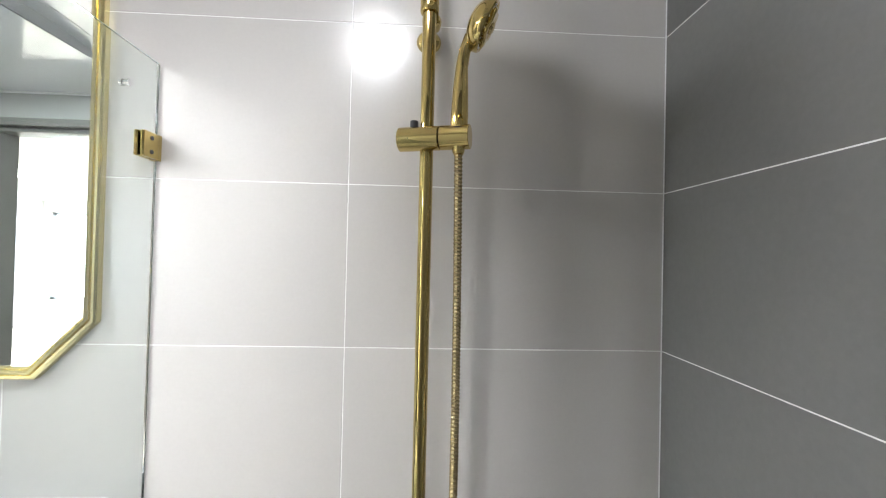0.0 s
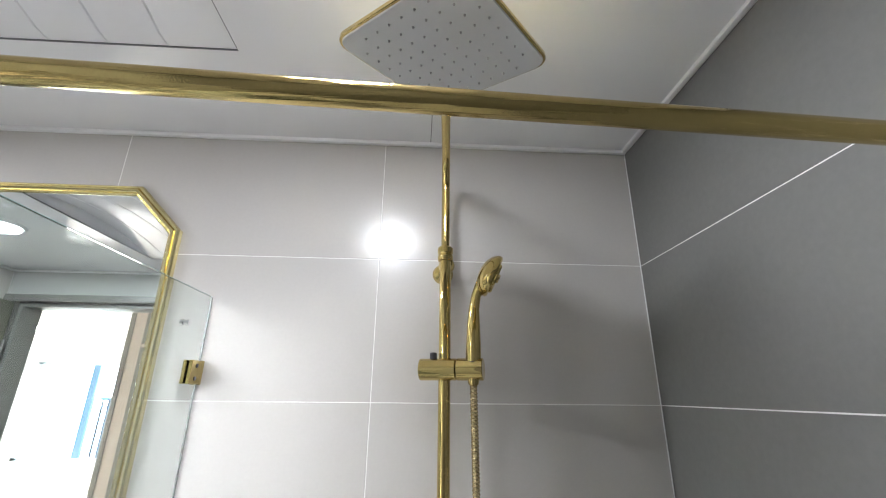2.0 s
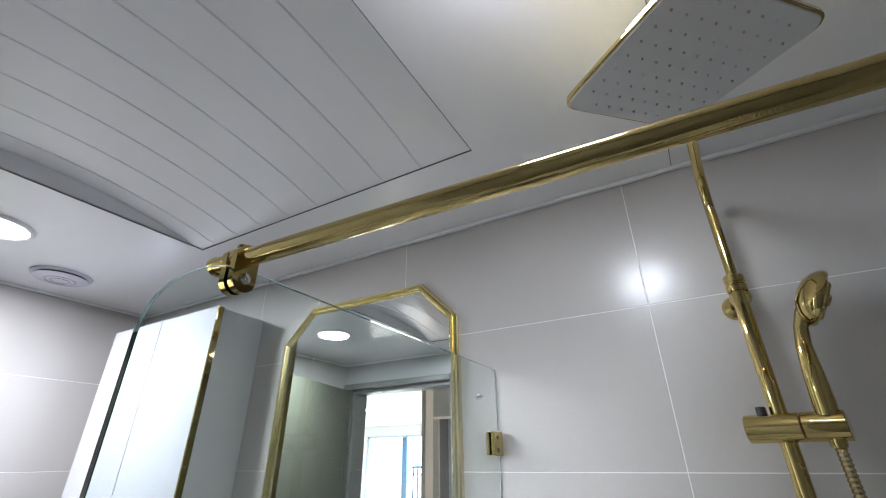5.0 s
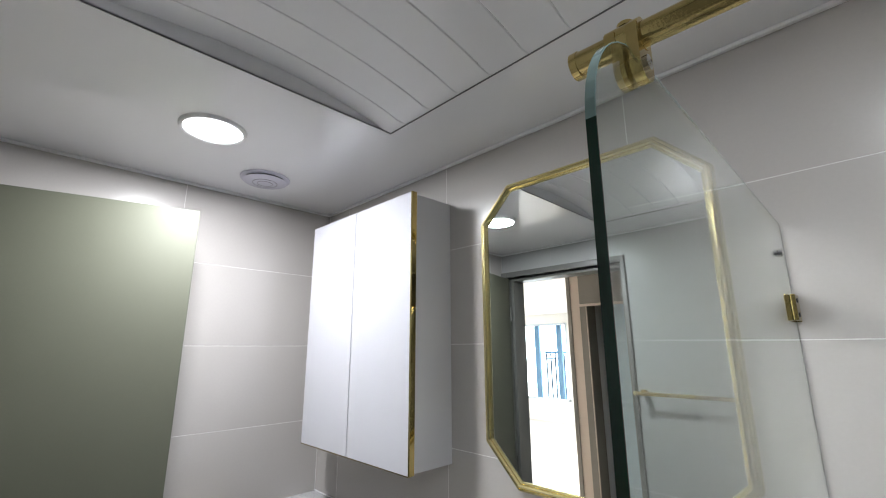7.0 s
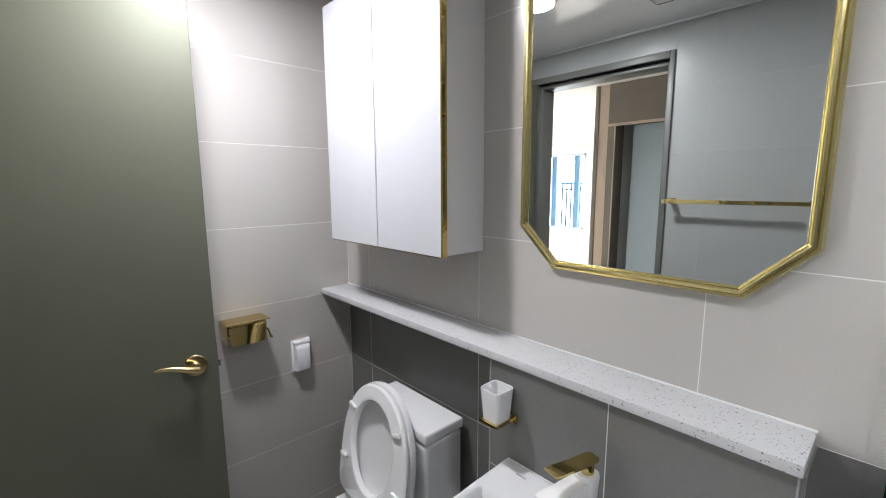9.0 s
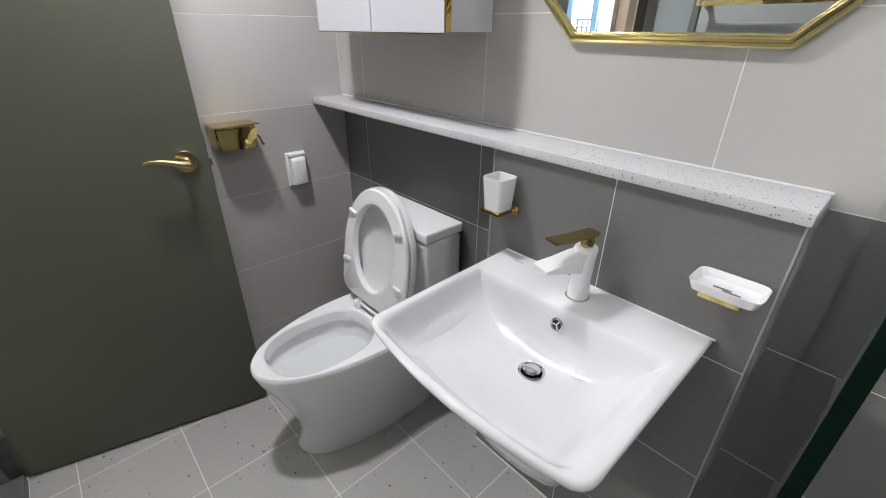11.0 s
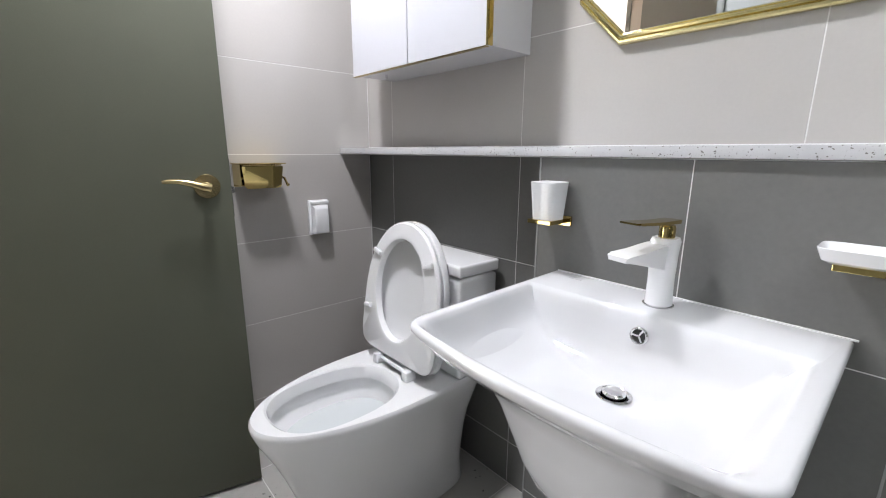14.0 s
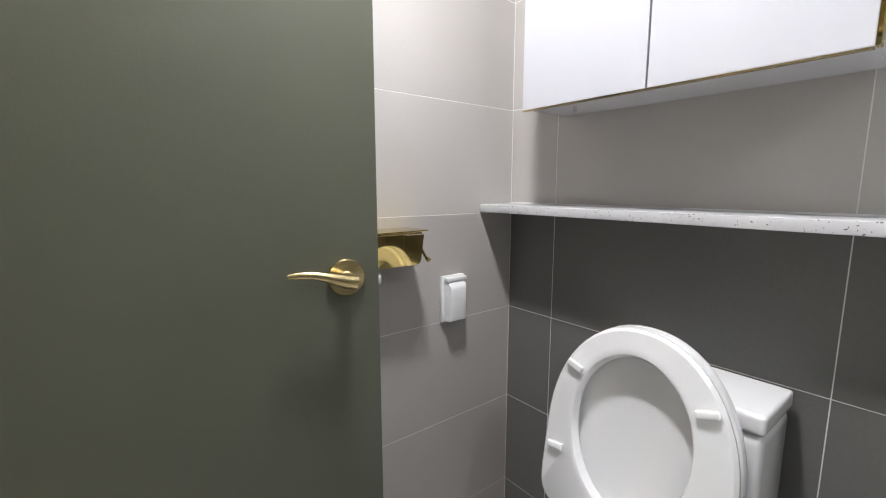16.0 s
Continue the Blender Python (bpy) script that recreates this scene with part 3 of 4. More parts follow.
# ---- wall cabinet ----
def cabinet():
    x0, x1, xm, z0, z1, yf = 0.188, 0.798, 0.489, 1.306, 2.110, -0.170
    c = thing("wall_cabinet", ((x0 + x1) / 2, -0.08, z0), "white two-door bathroom wall cabinet with a gold edge strip", "cabinet")
    part("body", box(x0 + 0.003, x1 - 0.007, yf + 0.019, -0.0008, z0 + 0.002, z1 - 0.004, 0.001), M_GREYCAB, c, "pale grey cabinet body")
    # dark strip on the pale body, the shade of the door gap as colour
    part("door_gap", box(xm - 0.004, xm + 0.004, yf + 0.014, yf + 0.0185, z0 + 0.003, z1 - 0.005), M_SEAMSHADE, c, "dark strip for the shade in the gap between the doors")
    part("door", box(x0, xm - 0.0019, yf - 0.001, yf + 0.017, z0, z1, 0.0012), M_CABINET, c, "glossy white door")
    part("door", box(xm + 0.0019, x1 - 0.0060, yf - 0.001, yf + 0.017, z0, z1, 0.0012), M_CABINET, c, "glossy white door")
    part("edge_strip", box(x1 - 0.0055, x1 + 0.0005, yf - 0.002, yf + 0.0165, z0, z1, 0.001), M_GOLD, c, "narrow gold edge strip")
    part("bottom_trim", box(x0, x1 - 0.0065, yf - 0.0006, yf + 0.010, z0 - 0.0028, z0 - 0.0003), M_GOLDSOFT, c, "thin gold trim")
    part("hinge_pin", box(x0 + 0.10, x0 + 0.106, yf + 0.06, yf + 0.066, z0 - 0.010, z0 + 0.002), M_CHROME, c)
cabinet()

# ---- mirror with cut corners ----
def wall_mirror():
    x0, x1, z0, z1, k = 0.934, 1.546, 1.290, 2.103, 0.102
    m = thing("wall_mirror", ((x0 + x1) / 2, -0.01, z0), "eight-sided wall mirror in a ribbed polished gold frame", "mirror")
    def octo(d, y):
        kk = k - d * (2 - math.sqrt(2))
        a0, a1, c0, c1 = x0 + d, x1 - d, z0 + d, z1 - d
        return [Vector(p) for p in ((a0 + kk, y, c0), (a1 - kk, y, c0), (a1, y, c0 + kk), (a1, y, c1 - kk), (a1 - kk, y, c1), (a0 + kk, y, c1), (a0, y, c1 - kk), (a0, y, c0 + kk))]
    prof = [(0.0, -0.001), (0.0, -0.013), (0.003, -0.017), (0.007, -0.0175), (0.0085, -0.0150), (0.010, -0.0205), (0.014, -0.022), (0.0165, -0.0195), (0.018, -0.0150), (0.0195, -0.0165), (0.0215, -0.0135), (0.0230, -0.0105), (0.0230, -0.001)]
    rings = [octo(d, y) for d, y in prof]
    part("frame", loft(rings + [rings[0]], True, False, False), M_GOLDFRAME, m, "ribbed polished gold frame", smooth=28)
    part("mirror_glass", loft([octo(0.022, -0.0015), octo(0.022, -0.0095)]), M_MIRROR, m, "silvered mirror glass")
wall_mirror()

# ---- shower ----
def shower_column():
    x, y = 2.122, -0.095
    s = thing("shower_column", (x, y, 0.90), "polished gold shower column with a square overhead rain shower", "shower")
    part("lower_pipe", tube([(x, y, 0.86), (x, y, 1.935)], 0.0112, 24), M_GOLD, s, smooth=40)
    part("joint_collar", lathe([(0, 0), (0.0145, 0), (0.0155, 0.002), (0.0155, 0.010), (0.014, 0.012), (0.014, 0.014), (0.0155, 0.016), (0.0155, 0.026), (0.0135, 0.029), (0, 0.029)], pose(x, y, 1.920), 28), M_GOLD, s, smooth=30)
    hx, hy, hz = 2.096, -0.484, 2.073
    pts = [(x, y, 1.94), (x, y, 2.0), (x, y, 2.06)]
    d = Vector((hx - x, hy - y, 0)).normalized()
    R = 0.07
    c = Vector((x, y, 2.075)) + d * R
    pts += arc(c, R, 180, 90, 8, d, (0, 0, 1))
    c2 = Vector((hx, hy, 2.145 - 0.025)) - d * 0.025
    pts += arc(c2, 0.025, 90, 0, 5, d, (0, 0, 1))
    pts += [(hx, hy, 2.10)]
    part("riser_arm", tube(pts, 0.0085, 20), M_GOLD, s, smooth=40)
    part("wall_bracket", lathe([(0, 0), (0.021, 0), (0.0225, 0.004), (0.019, 0.010), (0.010, 0.014), (0.010, 0.088), (0, 0.088)], pose(x, -0.001, 1.917, 90), 28), M_GOLD, s, smooth=30)
    part("bracket_knob", lathe([(0, 0), (0.016, 0), (0.0165, 0.012), (0.014, 0.018), (0, 0.018)], pose(x + 0.004, y + 0.030, 1.917, 90), 24), M_GOLD, s, smooth=30)
    # overhead plate, turned 45 degrees under the arm
    a = 0.0970
    def plate(z, a, r):
        out = []
        for q, (sx, sy) in enumerate(((1, 1), (-1, 1), (-1, -1), (1, -1))):
            for k in range(7):
                t = radians(90 * q + 15 * k)
                p = Vector((sx * (a - r) + r * math.cos(t), sy * (a - r) + r * math.sin(t), 0))
                p.rotate(Euler((0, 0, radians(48.5))))
                out.append(Vector((hx, hy, z + 0.14 * p.y - 0.01 * p.x)) + p)
        return out
    h = part("rain_head", loft([plate(hz, a, 0.02), plate(hz + 0.0012, a + 0.001, 0.021), plate(hz + 0.006, a + 0.001, 0.021), plate(hz + 0.0065, a - 0.001, 0.02)]), M_GOLDROUGH, s, "square polished gold rain shower plate", smooth=35)
    part("top_plate", loft([plate(hz + 0.0066, a - 0.001, 0.02), plate(hz + 0.0078, a - 0.006, 0.02), plate(hz + 0.0092, a - 0.025, 0.02), plate(hz + 0.0100, a - 0.055, 0.02)]), M_GOLDTOP, h, "slightly domed gold upper side", smooth=35)
    part("spray_face", loft([plate(hz - 0.002, a - 0.003, 0.018), plate(hz + 0.0004, a - 0.002, 0.018)]), M_FACE, h, "pale spray face")
    b = bmesh.new()
    for i in range(9):
        for j in range(9):
            p = Vector(((i - 4) * 0.0195, (j - 4) * 0.0195, 0))
            if abs(i - 4) + abs(j - 4) > 7: continue
            p.rotate(Euler((0, 0, radians(48.5))))
            lathe([(0.0, 0), (0.0016, 0), (0.0011, -0.0022), (0, -0.003)], pose(hx + p.x, hy + p.y, hz - 0.002 + 0.14 * p.y - 0.01 * p.x), 7, b)
    tagged(part("nozzles", b, M_NOZZLE, h, "small grey rubber nozzles"), kind="stuff")
    part("ball_joint", lathe([(0, 0), (0.020, 0), (0.020, 0.004), (0.012, 0.008), (0.013, 0.018), (0.0, 0.020)], pose(hx, hy, hz + 0.010), 24), M_GOLD, s, smooth=30)
    # holder bar across the column
    a0, a1 = Vector((2.078, -0.094, 1.710)), Vector((2.190, -0.128, 1.710))
    dd = (a1 - a0).normalized()
    mid = a0 + dd * 0.068
    q = dd.to_track_quat("Z", "Y").to_matrix().to_4x4()
    part("slider", lathe([(0, 0), (0.0185, 0), (0.0195, 0.001), (0.0195, 0.0665), (0.0185, 0.0675), (0, 0.0675)], Matrix.Translation(a0) @ q, 32), M_GOLD, s, "polished gold slider", smooth=30)
    part("hand_shower_cradle", lathe([(0, 0), (0.0185, 0), (0.0195, 0.001), (0.0195, 0.047), (0.0185, 0.048), (0, 0.048)], Matrix.Translation(mid + dd * 0.0008) @ q, 32), M_GOLD, s, smooth=30)
    part("slider_button", lathe([(0, 0), (0.0065, 0), (0.0065, 0.012), (0.0055, 0.013), (0, 0.013)], pose(a0.x + 0.023, a0.y - 0.006, 1.727), 16), M_DARKPL, s, "dark plastic button", smooth=30)
    part("lower_coupling", lathe([(0, 0), (0.018, 0), (0.019, 0.003), (0.019, 0.05), (0.015, 0.056), (0, 0.056)], pose(x, y, 0.82), 24), M_GOLD, s, smooth=30)
    # hand shower
    hs = thing("hand_shower", (2.172, -0.118, 1.72), "polished gold hand shower resting upright in its cradle", "hand shower")
    p0 = Vector((2.172, -0.124, 1.722))
    pts = [p0, p0 + Vector((0.0005, -0.001, 0.02)), p0 + Vector((0.001, -0.003, 0.06)), p0 + Vector((0.002, -0.005, 0.095)), p0 + Vector((0.006, -0.008, 0.120)), p0 + Vector((0.014, -0.012, 0.138)), p0 + Vector((0.024, -0.017, 0.156))]
    part("handle", tube(pts, [0.0138, 0.0140, 0.0124, 0.0100, 0.0092, 0.0108, 0.012], 22), M_GOLD, hs, smooth=40)
    part("handle_ring", lathe([(0, 0), (0.0146, 0), (0.0148, 0.0015), (0.0142, 0.003), (0, 0.003)], Matrix.Translation(p0 + Vector((0, 0, -0.002)))), M_DARKPL, hs, "thin dark ring at the foot of the handle", smooth=30)
    n = Vector((0.90, -0.07, -0.43)).normalized()
    cc = p0 + Vector((0.031, -0.019, 0.158))
    q = n.to_track_quat("Z", "Y").to_matrix().to_4x4()
    part("spray_head", lathe([(0, -0.021), (0.012, -0.020), (0.024, -0.016), (0.034, -0.009), (0.0400, -0.001), (0.0415, 0.004), (0.0405, 0.0085), (0.038, 0.0105), (0.0355, 0.0095), (0.034, 0.007), (0.0, 0.007)], Matrix.Translation(cc) @ q, 36), M_GOLD, hs, smooth=30)
    def lobed(r, z, k=0.14): return [Matrix.Translation(cc) @ q @ Vector((r * (1 + k * math.cos(5 * u)) * math.cos(u), r * (1 + k * math.cos(5 * u)) * math.sin(u), z)) for u in [2 * math.pi * i / 60 for i in range(60)]]
    part("spray_disc", loft([lobed(0.027, 0.0072), lobed(0.027, 0.0130), lobed(0.0245, 0.0155), lobed(0.016, 0.0160), lobed(0.010, 0.0135, 0.0)]), M_GOLD, hs, "five-lobed gold spray disc", smooth=30)
    part("mode_knob", lathe([(0, 0.0135), (0.009, 0.0135), (0.0085, 0.0185), (0.006, 0.0195), (0, 0.0195)], Matrix.Translation(cc) @ q, 24), M_GOLDSOFT, hs, smooth=30)
    b = bmesh.new()
    for k in range(12):
        a = 2 * math.pi * k / 12
        lathe([(0, 0.0070), (0.002, 0.0070), (0.0015, 0.0100), (0, 0.0103)], Matrix.Translation(cc) @ q @ pose(0.0322 * math.cos(a), 0.0322 * math.sin(a), 0), 8, b)
    part("nozzles", b, M_NOZZLE, hs, "small grey rubber nozzles")
    # ribbed hose
    pts, rad = [], []
    top, n2 = Vector((2.172, -0.124, 1.690)), 280
    for k in range(n2):
        u = k / (n2 - 1)
        z = 1.690 - 0.84 * u
        px = 2.172 - 0.045 * max(0, (u - 0.9) / 0.1) ** 2 + 0.004 * math.sin(3 * u)
        pts.append((px, -0.124 + 0.022 * max(0, (u - 0.9) / 0.1) ** 2, z))
        rad.append(0.0074 if k % 2 else 0.0058)
    part("hose", tube(pts, rad, 10), M_GOLDSOFT, s, "ribbed gold metal hose", smooth=25)
    part("hose_nut", lathe([(0, 0), (0.0085, 0), (0.0100, 0.004), (0.0100, 0.014), (0, 0.016)], pose(2.172, -0.124, 1.683), 16), M_GOLD, s, smooth=30)
shower_column()

# ---- towel bar on the door wall ----
def towel_bar():
    x0, x1, z, y = 0.830, 1.408, 1.419, YD
    t = thing("towel_bar", ((x0 + x1) / 2, y, z), "flat polished gold towel bar on the tiled wall by the door", "towel bar")
    part("bar", box(x0, x1, y + 0.062, y + 0.072, z - 0.009, z + 0.009, 0.002), M_GOLD, t)
    for x in (x0 - 0.0005, x1 - 0.0145):
        part("end_block", box(x, x + 0.015, y + 0.0735, y + 0.077, z - 0.0105, z + 0.0105, 0.0008), M_GOLDFRAME, t)
    for x in (x0 + 0.015, x1 - 0.035):
        part("wall_flange", box(x - 0.006, x + 0.026, y + 0.0006, y + 0.005, z - 0.014, z + 0.014, 0.001), M_GOLD, t)
        part("post", box(x, x + 0.02, y + 0.0055, y + 0.0615, z - 0.008, z + 0.008, 0.002), M_GOLD, t)
towel_bar()

# ---- toilet ----
def toilet():
    cx = 0.545
    t = thing("toilet", (cx, -0.38, 0.0), "white ceramic close-coupled toilet with seat and lid raised", "toilet")
    def ring(z, a, yb, yf, p=2.4, pin=0.0):
        """Toilet outline: square at the back yb, round at the front yf."""
        out = []
        n = 56
        cy = yb - (yb - yf) * 0.40
        for k in range(n):
            u = 2 * math.pi * k / n
            c, s = math.cos(u), math.sin(u)
            if s > 0:
                yy = cy + (yb - cy) * s ** (2 / 5.0)
                xx = a * math.copysign(abs(c) ** (2 / 5.0), c)
            else:
                yy = cy + (yf - cy) * abs(s) ** (2 / 2.1)
                xx = a * math.copysign(abs(c) ** (2 / 2.1), c)
            out.append(Vector((cx + xx, yy, z)))
        return out
    yb, yf = -0.03, -0.705
    outer = [ring(0.0, 0.133, -0.072, -0.612), ring(0.008, 0.134, -0.071, -0.614), ring(0.03, 0.130, -0.073, -0.602), ring(0.08, 0.129, -0.076, -0.594), ring(0.14, 0.135, -0.076, -0.604), ring(0.22, 0.149, -0.074, -0.632), ring(0.28, 0.161, -0.066, -0.656), ring(0.33, 0.171, -0.046, -0.680), ring(0.36, 0.177, -0.035, -0.694), ring(0.392, 0.182, yb, -0.704), ring(0.402, 0.181, yb, -0.703), ring(0.408, 0.176, yb - 0.003, -0.698)]
    def inn(z, a, y0, y1): return [Vector((cx + (p.x - cx), p.y, z)) for p in sq_ring(cx, (y0 + y1) / 2, z, a, (y0 - y1) / 2, 2.45, 56)]
    inner = [inn(0.409, 0.137, -0.296, -0.660), inn(0.404, 0.131, -0.301, -0.654), inn(0.380, 0.127, -0.305, -0.649), inn(0.368, 0.126, -0.306, -0.648), inn(0.364, 0.140, -0.293, -0.662), inn(0.345, 0.137, -0.297, -0.654), inn(0.31, 0.120, -0.306, -0.625), inn(0.27, 0.09, -0.32, -0.58), inn(0.22, 0.055, -0.34, -0.50), inn(0.20, 0.02, -0.38, -0.44)]
    part("bowl", loft(outer + inner, True, True, True), M_CERAMIC, t, smooth=38)
    part("water", loft([inn(0.301, 0.113, -0.310, -0.615), inn(0.303, 0.114, -0.310, -0.616)]), M_WATER, t, "clear still water")
    part("cistern", box(cx - 0.180, cx + 0.180, -0.176, -0.022, 0.4095, 0.7160, 0.016, 4), M_CERAMIC, t, smooth=40)
    part("cistern_lid", box(cx - 0.183, cx + 0.182, -0.179, -0.018, 0.7200, 0.755, 0.009, 4), M_CERAMIC, t, smooth=40)
    part("flush_button", box(cx - 0.215, cx - 0.196, -0.16, -0.12, 0.69, 0.71, 0.004), M_CHROME, t, "small chrome flush lever", smooth=40)
    # raised seat and lid
    tilt = pose(cx - 0.006, -0.284, 0.440, -9)
    def up_ring(y, a, h0, h1, p, n=56, shift=0):
        out = []
        for k in range(n):
            u = 2 * math.pi * k / n
            c, s = math.cos(u), math.sin(u)
            cyy = h0 + (h1 - h0) * 0.42
            if s > 0: zz, xx = cyy + (h1 - cyy) * abs(s) ** (2 / 2.1), a * math.copysign(abs(c) ** (2 / 2.1), c)
            else: zz, xx = cyy - (cyy - h0) * abs(s) ** (2 / 7.5), a * math.copysign(abs(c) ** (2 / 7.5), c)
            out.append(tilt @ Vector((xx, y, zz)))
        return out
    w, H = 0.182, 0.426
    part("lid", loft([up_ring(0.052, w - 0.060, 0.070, H - 0.060, 2), up_ring(0.047, w - 0.020, 0.026, H - 0.016, 2), up_ring(0.038, w, 0.006, H + 0.002, 2), up_ring(0.029, w + 0.002, 0.004, H + 0.004, 2), up_ring(0.0185, w, 0.006, H + 0.002, 2), up_ring(0.0185, w - 0.010, 0.016, H - 0.008, 2), up_ring(0.0200, w - 0.030, 0.036, H - 0.030, 2), up_ring(0.0290, w - 0.042, 0.050, H - 0.044, 2), up_ring(0.0390, w - 0.075, 0.090, H - 0.090, 2), up_ring(0.0420, w - 0.120, 0.140, H - 0.150, 2)]), M_SEAT, t, "raised white plastic lid", smooth=40)
    so = [up_ring(0.016, w - 0.006, 0.010, H - 0.006, 2), up_ring(0.010, w - 0.001, 0.006, H - 0.001, 2), up_ring(0.004, w - 0.001, 0.006, H - 0.001, 2), up_ring(-0.002, w - 0.007, 0.012, H - 0.007, 2)]
    def hole(y, a, h0, h1):
        h0, h1, a = h0 - 0.016, h1 - 0.018, 0.93 * a
        c0 = (h0 + h1) / 2 + 0.01
        return [tilt @ Vector((-0.004 + a * math.cos(u), y, c0 + ((h1 - c0) if math.sin(u) > 0 else (c0 - h0)) * math.sin(u))) for u in [2 * math.pi * k / 56 for k in range(56)]]
    si = [hole(-0.0035, 0.138, 0.064, H - 0.020), hole(-0.0045, 0.130, 0.072, H - 0.028), hole(-0.0030, 0.1255, 0.077, H - 0.033), hole(0.004, 0.1225, 0.080, H - 0.037), hole(0.015, 0.120, 0.083, H - 0.040)]
    b = loft(so + si + [so[0]], True, False, False)
    seat = part("seat", b, M_SEAT, t, "raised white plastic seat", smooth=40)
    for sx in (-1, 1):
        for h in (0.138, 0.318):
            bb = box(-0.0185, 0.0185, -0.013, -0.0015, -0.0075, 0.0075, 0.004, 3)
            bmesh.ops.transform(bb, matrix=tilt @ pose(sx * (0.147 if h < 0.2 else 0.125), 0, h, 0, sx * (8 if h < 0.2 else -18)), verts=bb.verts)
            part("seat_buffer", bb, M_SEAT, seat, smooth=40)
    for sx in (-1, 1):
        part("hinge_block", box(cx + sx * 0.076 - 0.013, cx + sx * 0.076 + 0.013, -0.299, -0.262, 0.4095, 0.442, 0.005, 3), M_SEAT, t, smooth=40)
    part("hinge_bar", tube([(cx - 0.0625, -0.282, 0.430), (cx + 0.0625, -0.282, 0.430)], 0.0065, 14), M_SEAT, t, smooth=40)
toilet()

# ---- basin ----
def basin():
    cx, z = 1.2500, 0.795
    t = thing("washbasin", (cx, -0.33, 0.4), "white ceramic wall-hung washbasin with a half pedestal", "washbasin")
    n = 96
    def out_ring(zz, inset, bow=0.022, yback=LY - 0.001):
        """Basin outline: straight back, sides closing a little to the bowed front, round front corners."""
        pts = []
        wb, wf, yf = 0.262 - inset, 0.250 - inset, -0.578 + inset
        side, front, r = 20, 24, 0.035
        wr = wb - 0.012
        pts += [Vector((cx - wb + (wb + wr) * k / 24, yback, zz)) for k in range(24)]
        pts += [Vector((cx + wr + (wf - wr) * k / side, yback + (yf + r - yback) * k / side, zz)) for k in range(side)]
        for k in range(4):
            a = radians(90 * k / 4)
            pts.append(Vector((cx + wf - r + r * math.cos(a), yf + r - r * math.sin(a), zz)))
        pts += [Vector((cx + wf - r - 2 * (wf - r) * k / front, yf - bow * (1 - (1 - 2 * k / front) ** 2), zz)) for k in range(front)]
        for k in range(4):
            a = radians(90 + 90 * k / 4)
            pts.append(Vector((cx - wf + r + r * math.cos(a), yf + r - r * math.sin(a), zz)))
        pts += [Vector((cx - wf + (wf - wb) * k / side, yf + r + (yback - yf - r) * k / side, zz)) for k in range(side)]
        return pts
    def mapped(zz, x0, x1, yb, yf, bow, k=0.0):
        """The same ring squeezed into another rectangle, its corners rounded by k."""
        base = out_ring(zz, 0.0, 0.0)
        res = []
        for p in base:
            u = (p.x - (cx - 0.272)) / 0.544
            v = (p.y - LY) / (-0.578 - LY)
            w = 1 - (2 * u - 1) ** 2
            a, c = 2 * u - 1, 2 * v - 1
            a, c = a * (1 - k + k * math.sqrt(max(0, 1 - c * c / 2))), c * (1 - k + k * math.sqrt(max(0, 1 - a * a / 2)))
            u, v = (a + 1) / 2, (c + 1) / 2
            res.append(Vector((x0 + (x1 - x0) * u, yb + (yf - yb) * v - bow * w * v, zz)))
        return res
    rings = [out_ring(z - 0.031, 0.016), out_ring(z - 0.022, 0.006), out_ring(z - 0.013, 0.001), out_ring(z - 0.006, 0.0), out_ring(z - 0.0015, 0.003), out_ring(z, 0.007)]
    inside = ((0.001, 0.252, 0.249, 0.237, 0.565, 0.020, 0.01), (0.004, 0.248, 0.243, 0.242, 0.561, 0.020, 0.03), (0.013, 0.244, 0.235, 0.2465, 0.557, 0.020, 0.06), (0.028, 0.239, 0.223, 0.250, 0.551, 0.019, 0.10), (0.045, 0.232, 0.210, 0.2525, 0.543, 0.018, 0.16), (0.062, 0.223, 0.196, 0.256, 0.532, 0.017, 0.24), (0.077, 0.210, 0.180, 0.261, 0.516, 0.014, 0.34), (0.089, 0.192, 0.162, 0.268, 0.495, 0.011, 0.45), (0.098, 0.170, 0.143, 0.276, 0.470, 0.008, 0.57), (0.105, 0.145, 0.122, 0.285, 0.443, 0.005, 0.69), (0.1105, 0.117, 0.099, 0.294, 0.415, 0.002, 0.80), (0.1150, 0.086, 0.075, 0.303, 0.388, 0.0, 0.90), (0.1185, 0.055, 0.051, 0.310, 0.368, 0.0, 1.0), (0.120, 0.029, 0.029, 0.316, 0.357, 0.0, 1.0))
    rings += [mapped(z - d, cx - xa, cx + xb, -ya, -yc, bow, 0.7 * k) for d, xa, xb, ya, yc, bow, k in inside]
    foot = ((0.40, 0.112, 0.325, 0.010, 0.45), (0.385, 0.125, 0.350, 0.010, 0.40), (0.34, 0.142, 0.385, 0.012, 0.35), (0.27, 0.154, 0.420, 0.014, 0.30), (0.20, 0.163, 0.445, 0.015, 0.26), (0.14, 0.173, 0.466, 0.016, 0.22), (0.105, 0.185, 0.484, 0.017, 0.18), (0.082, 0.204, 0.504, 0.018, 0.13), (0.062, 0.226, 0.530, 0.019, 0.08), (0.045, 0.242, 0.550, 0.020, 0.04))
    under = [mapped(z - d, cx - xa, cx + xa, LY - 0.001, -yc, bow, k) for d, xa, yc, bow, k in foot]
    part("bowl", loft(under + rings, True, True, True), M_BASIN, t, smooth=75)
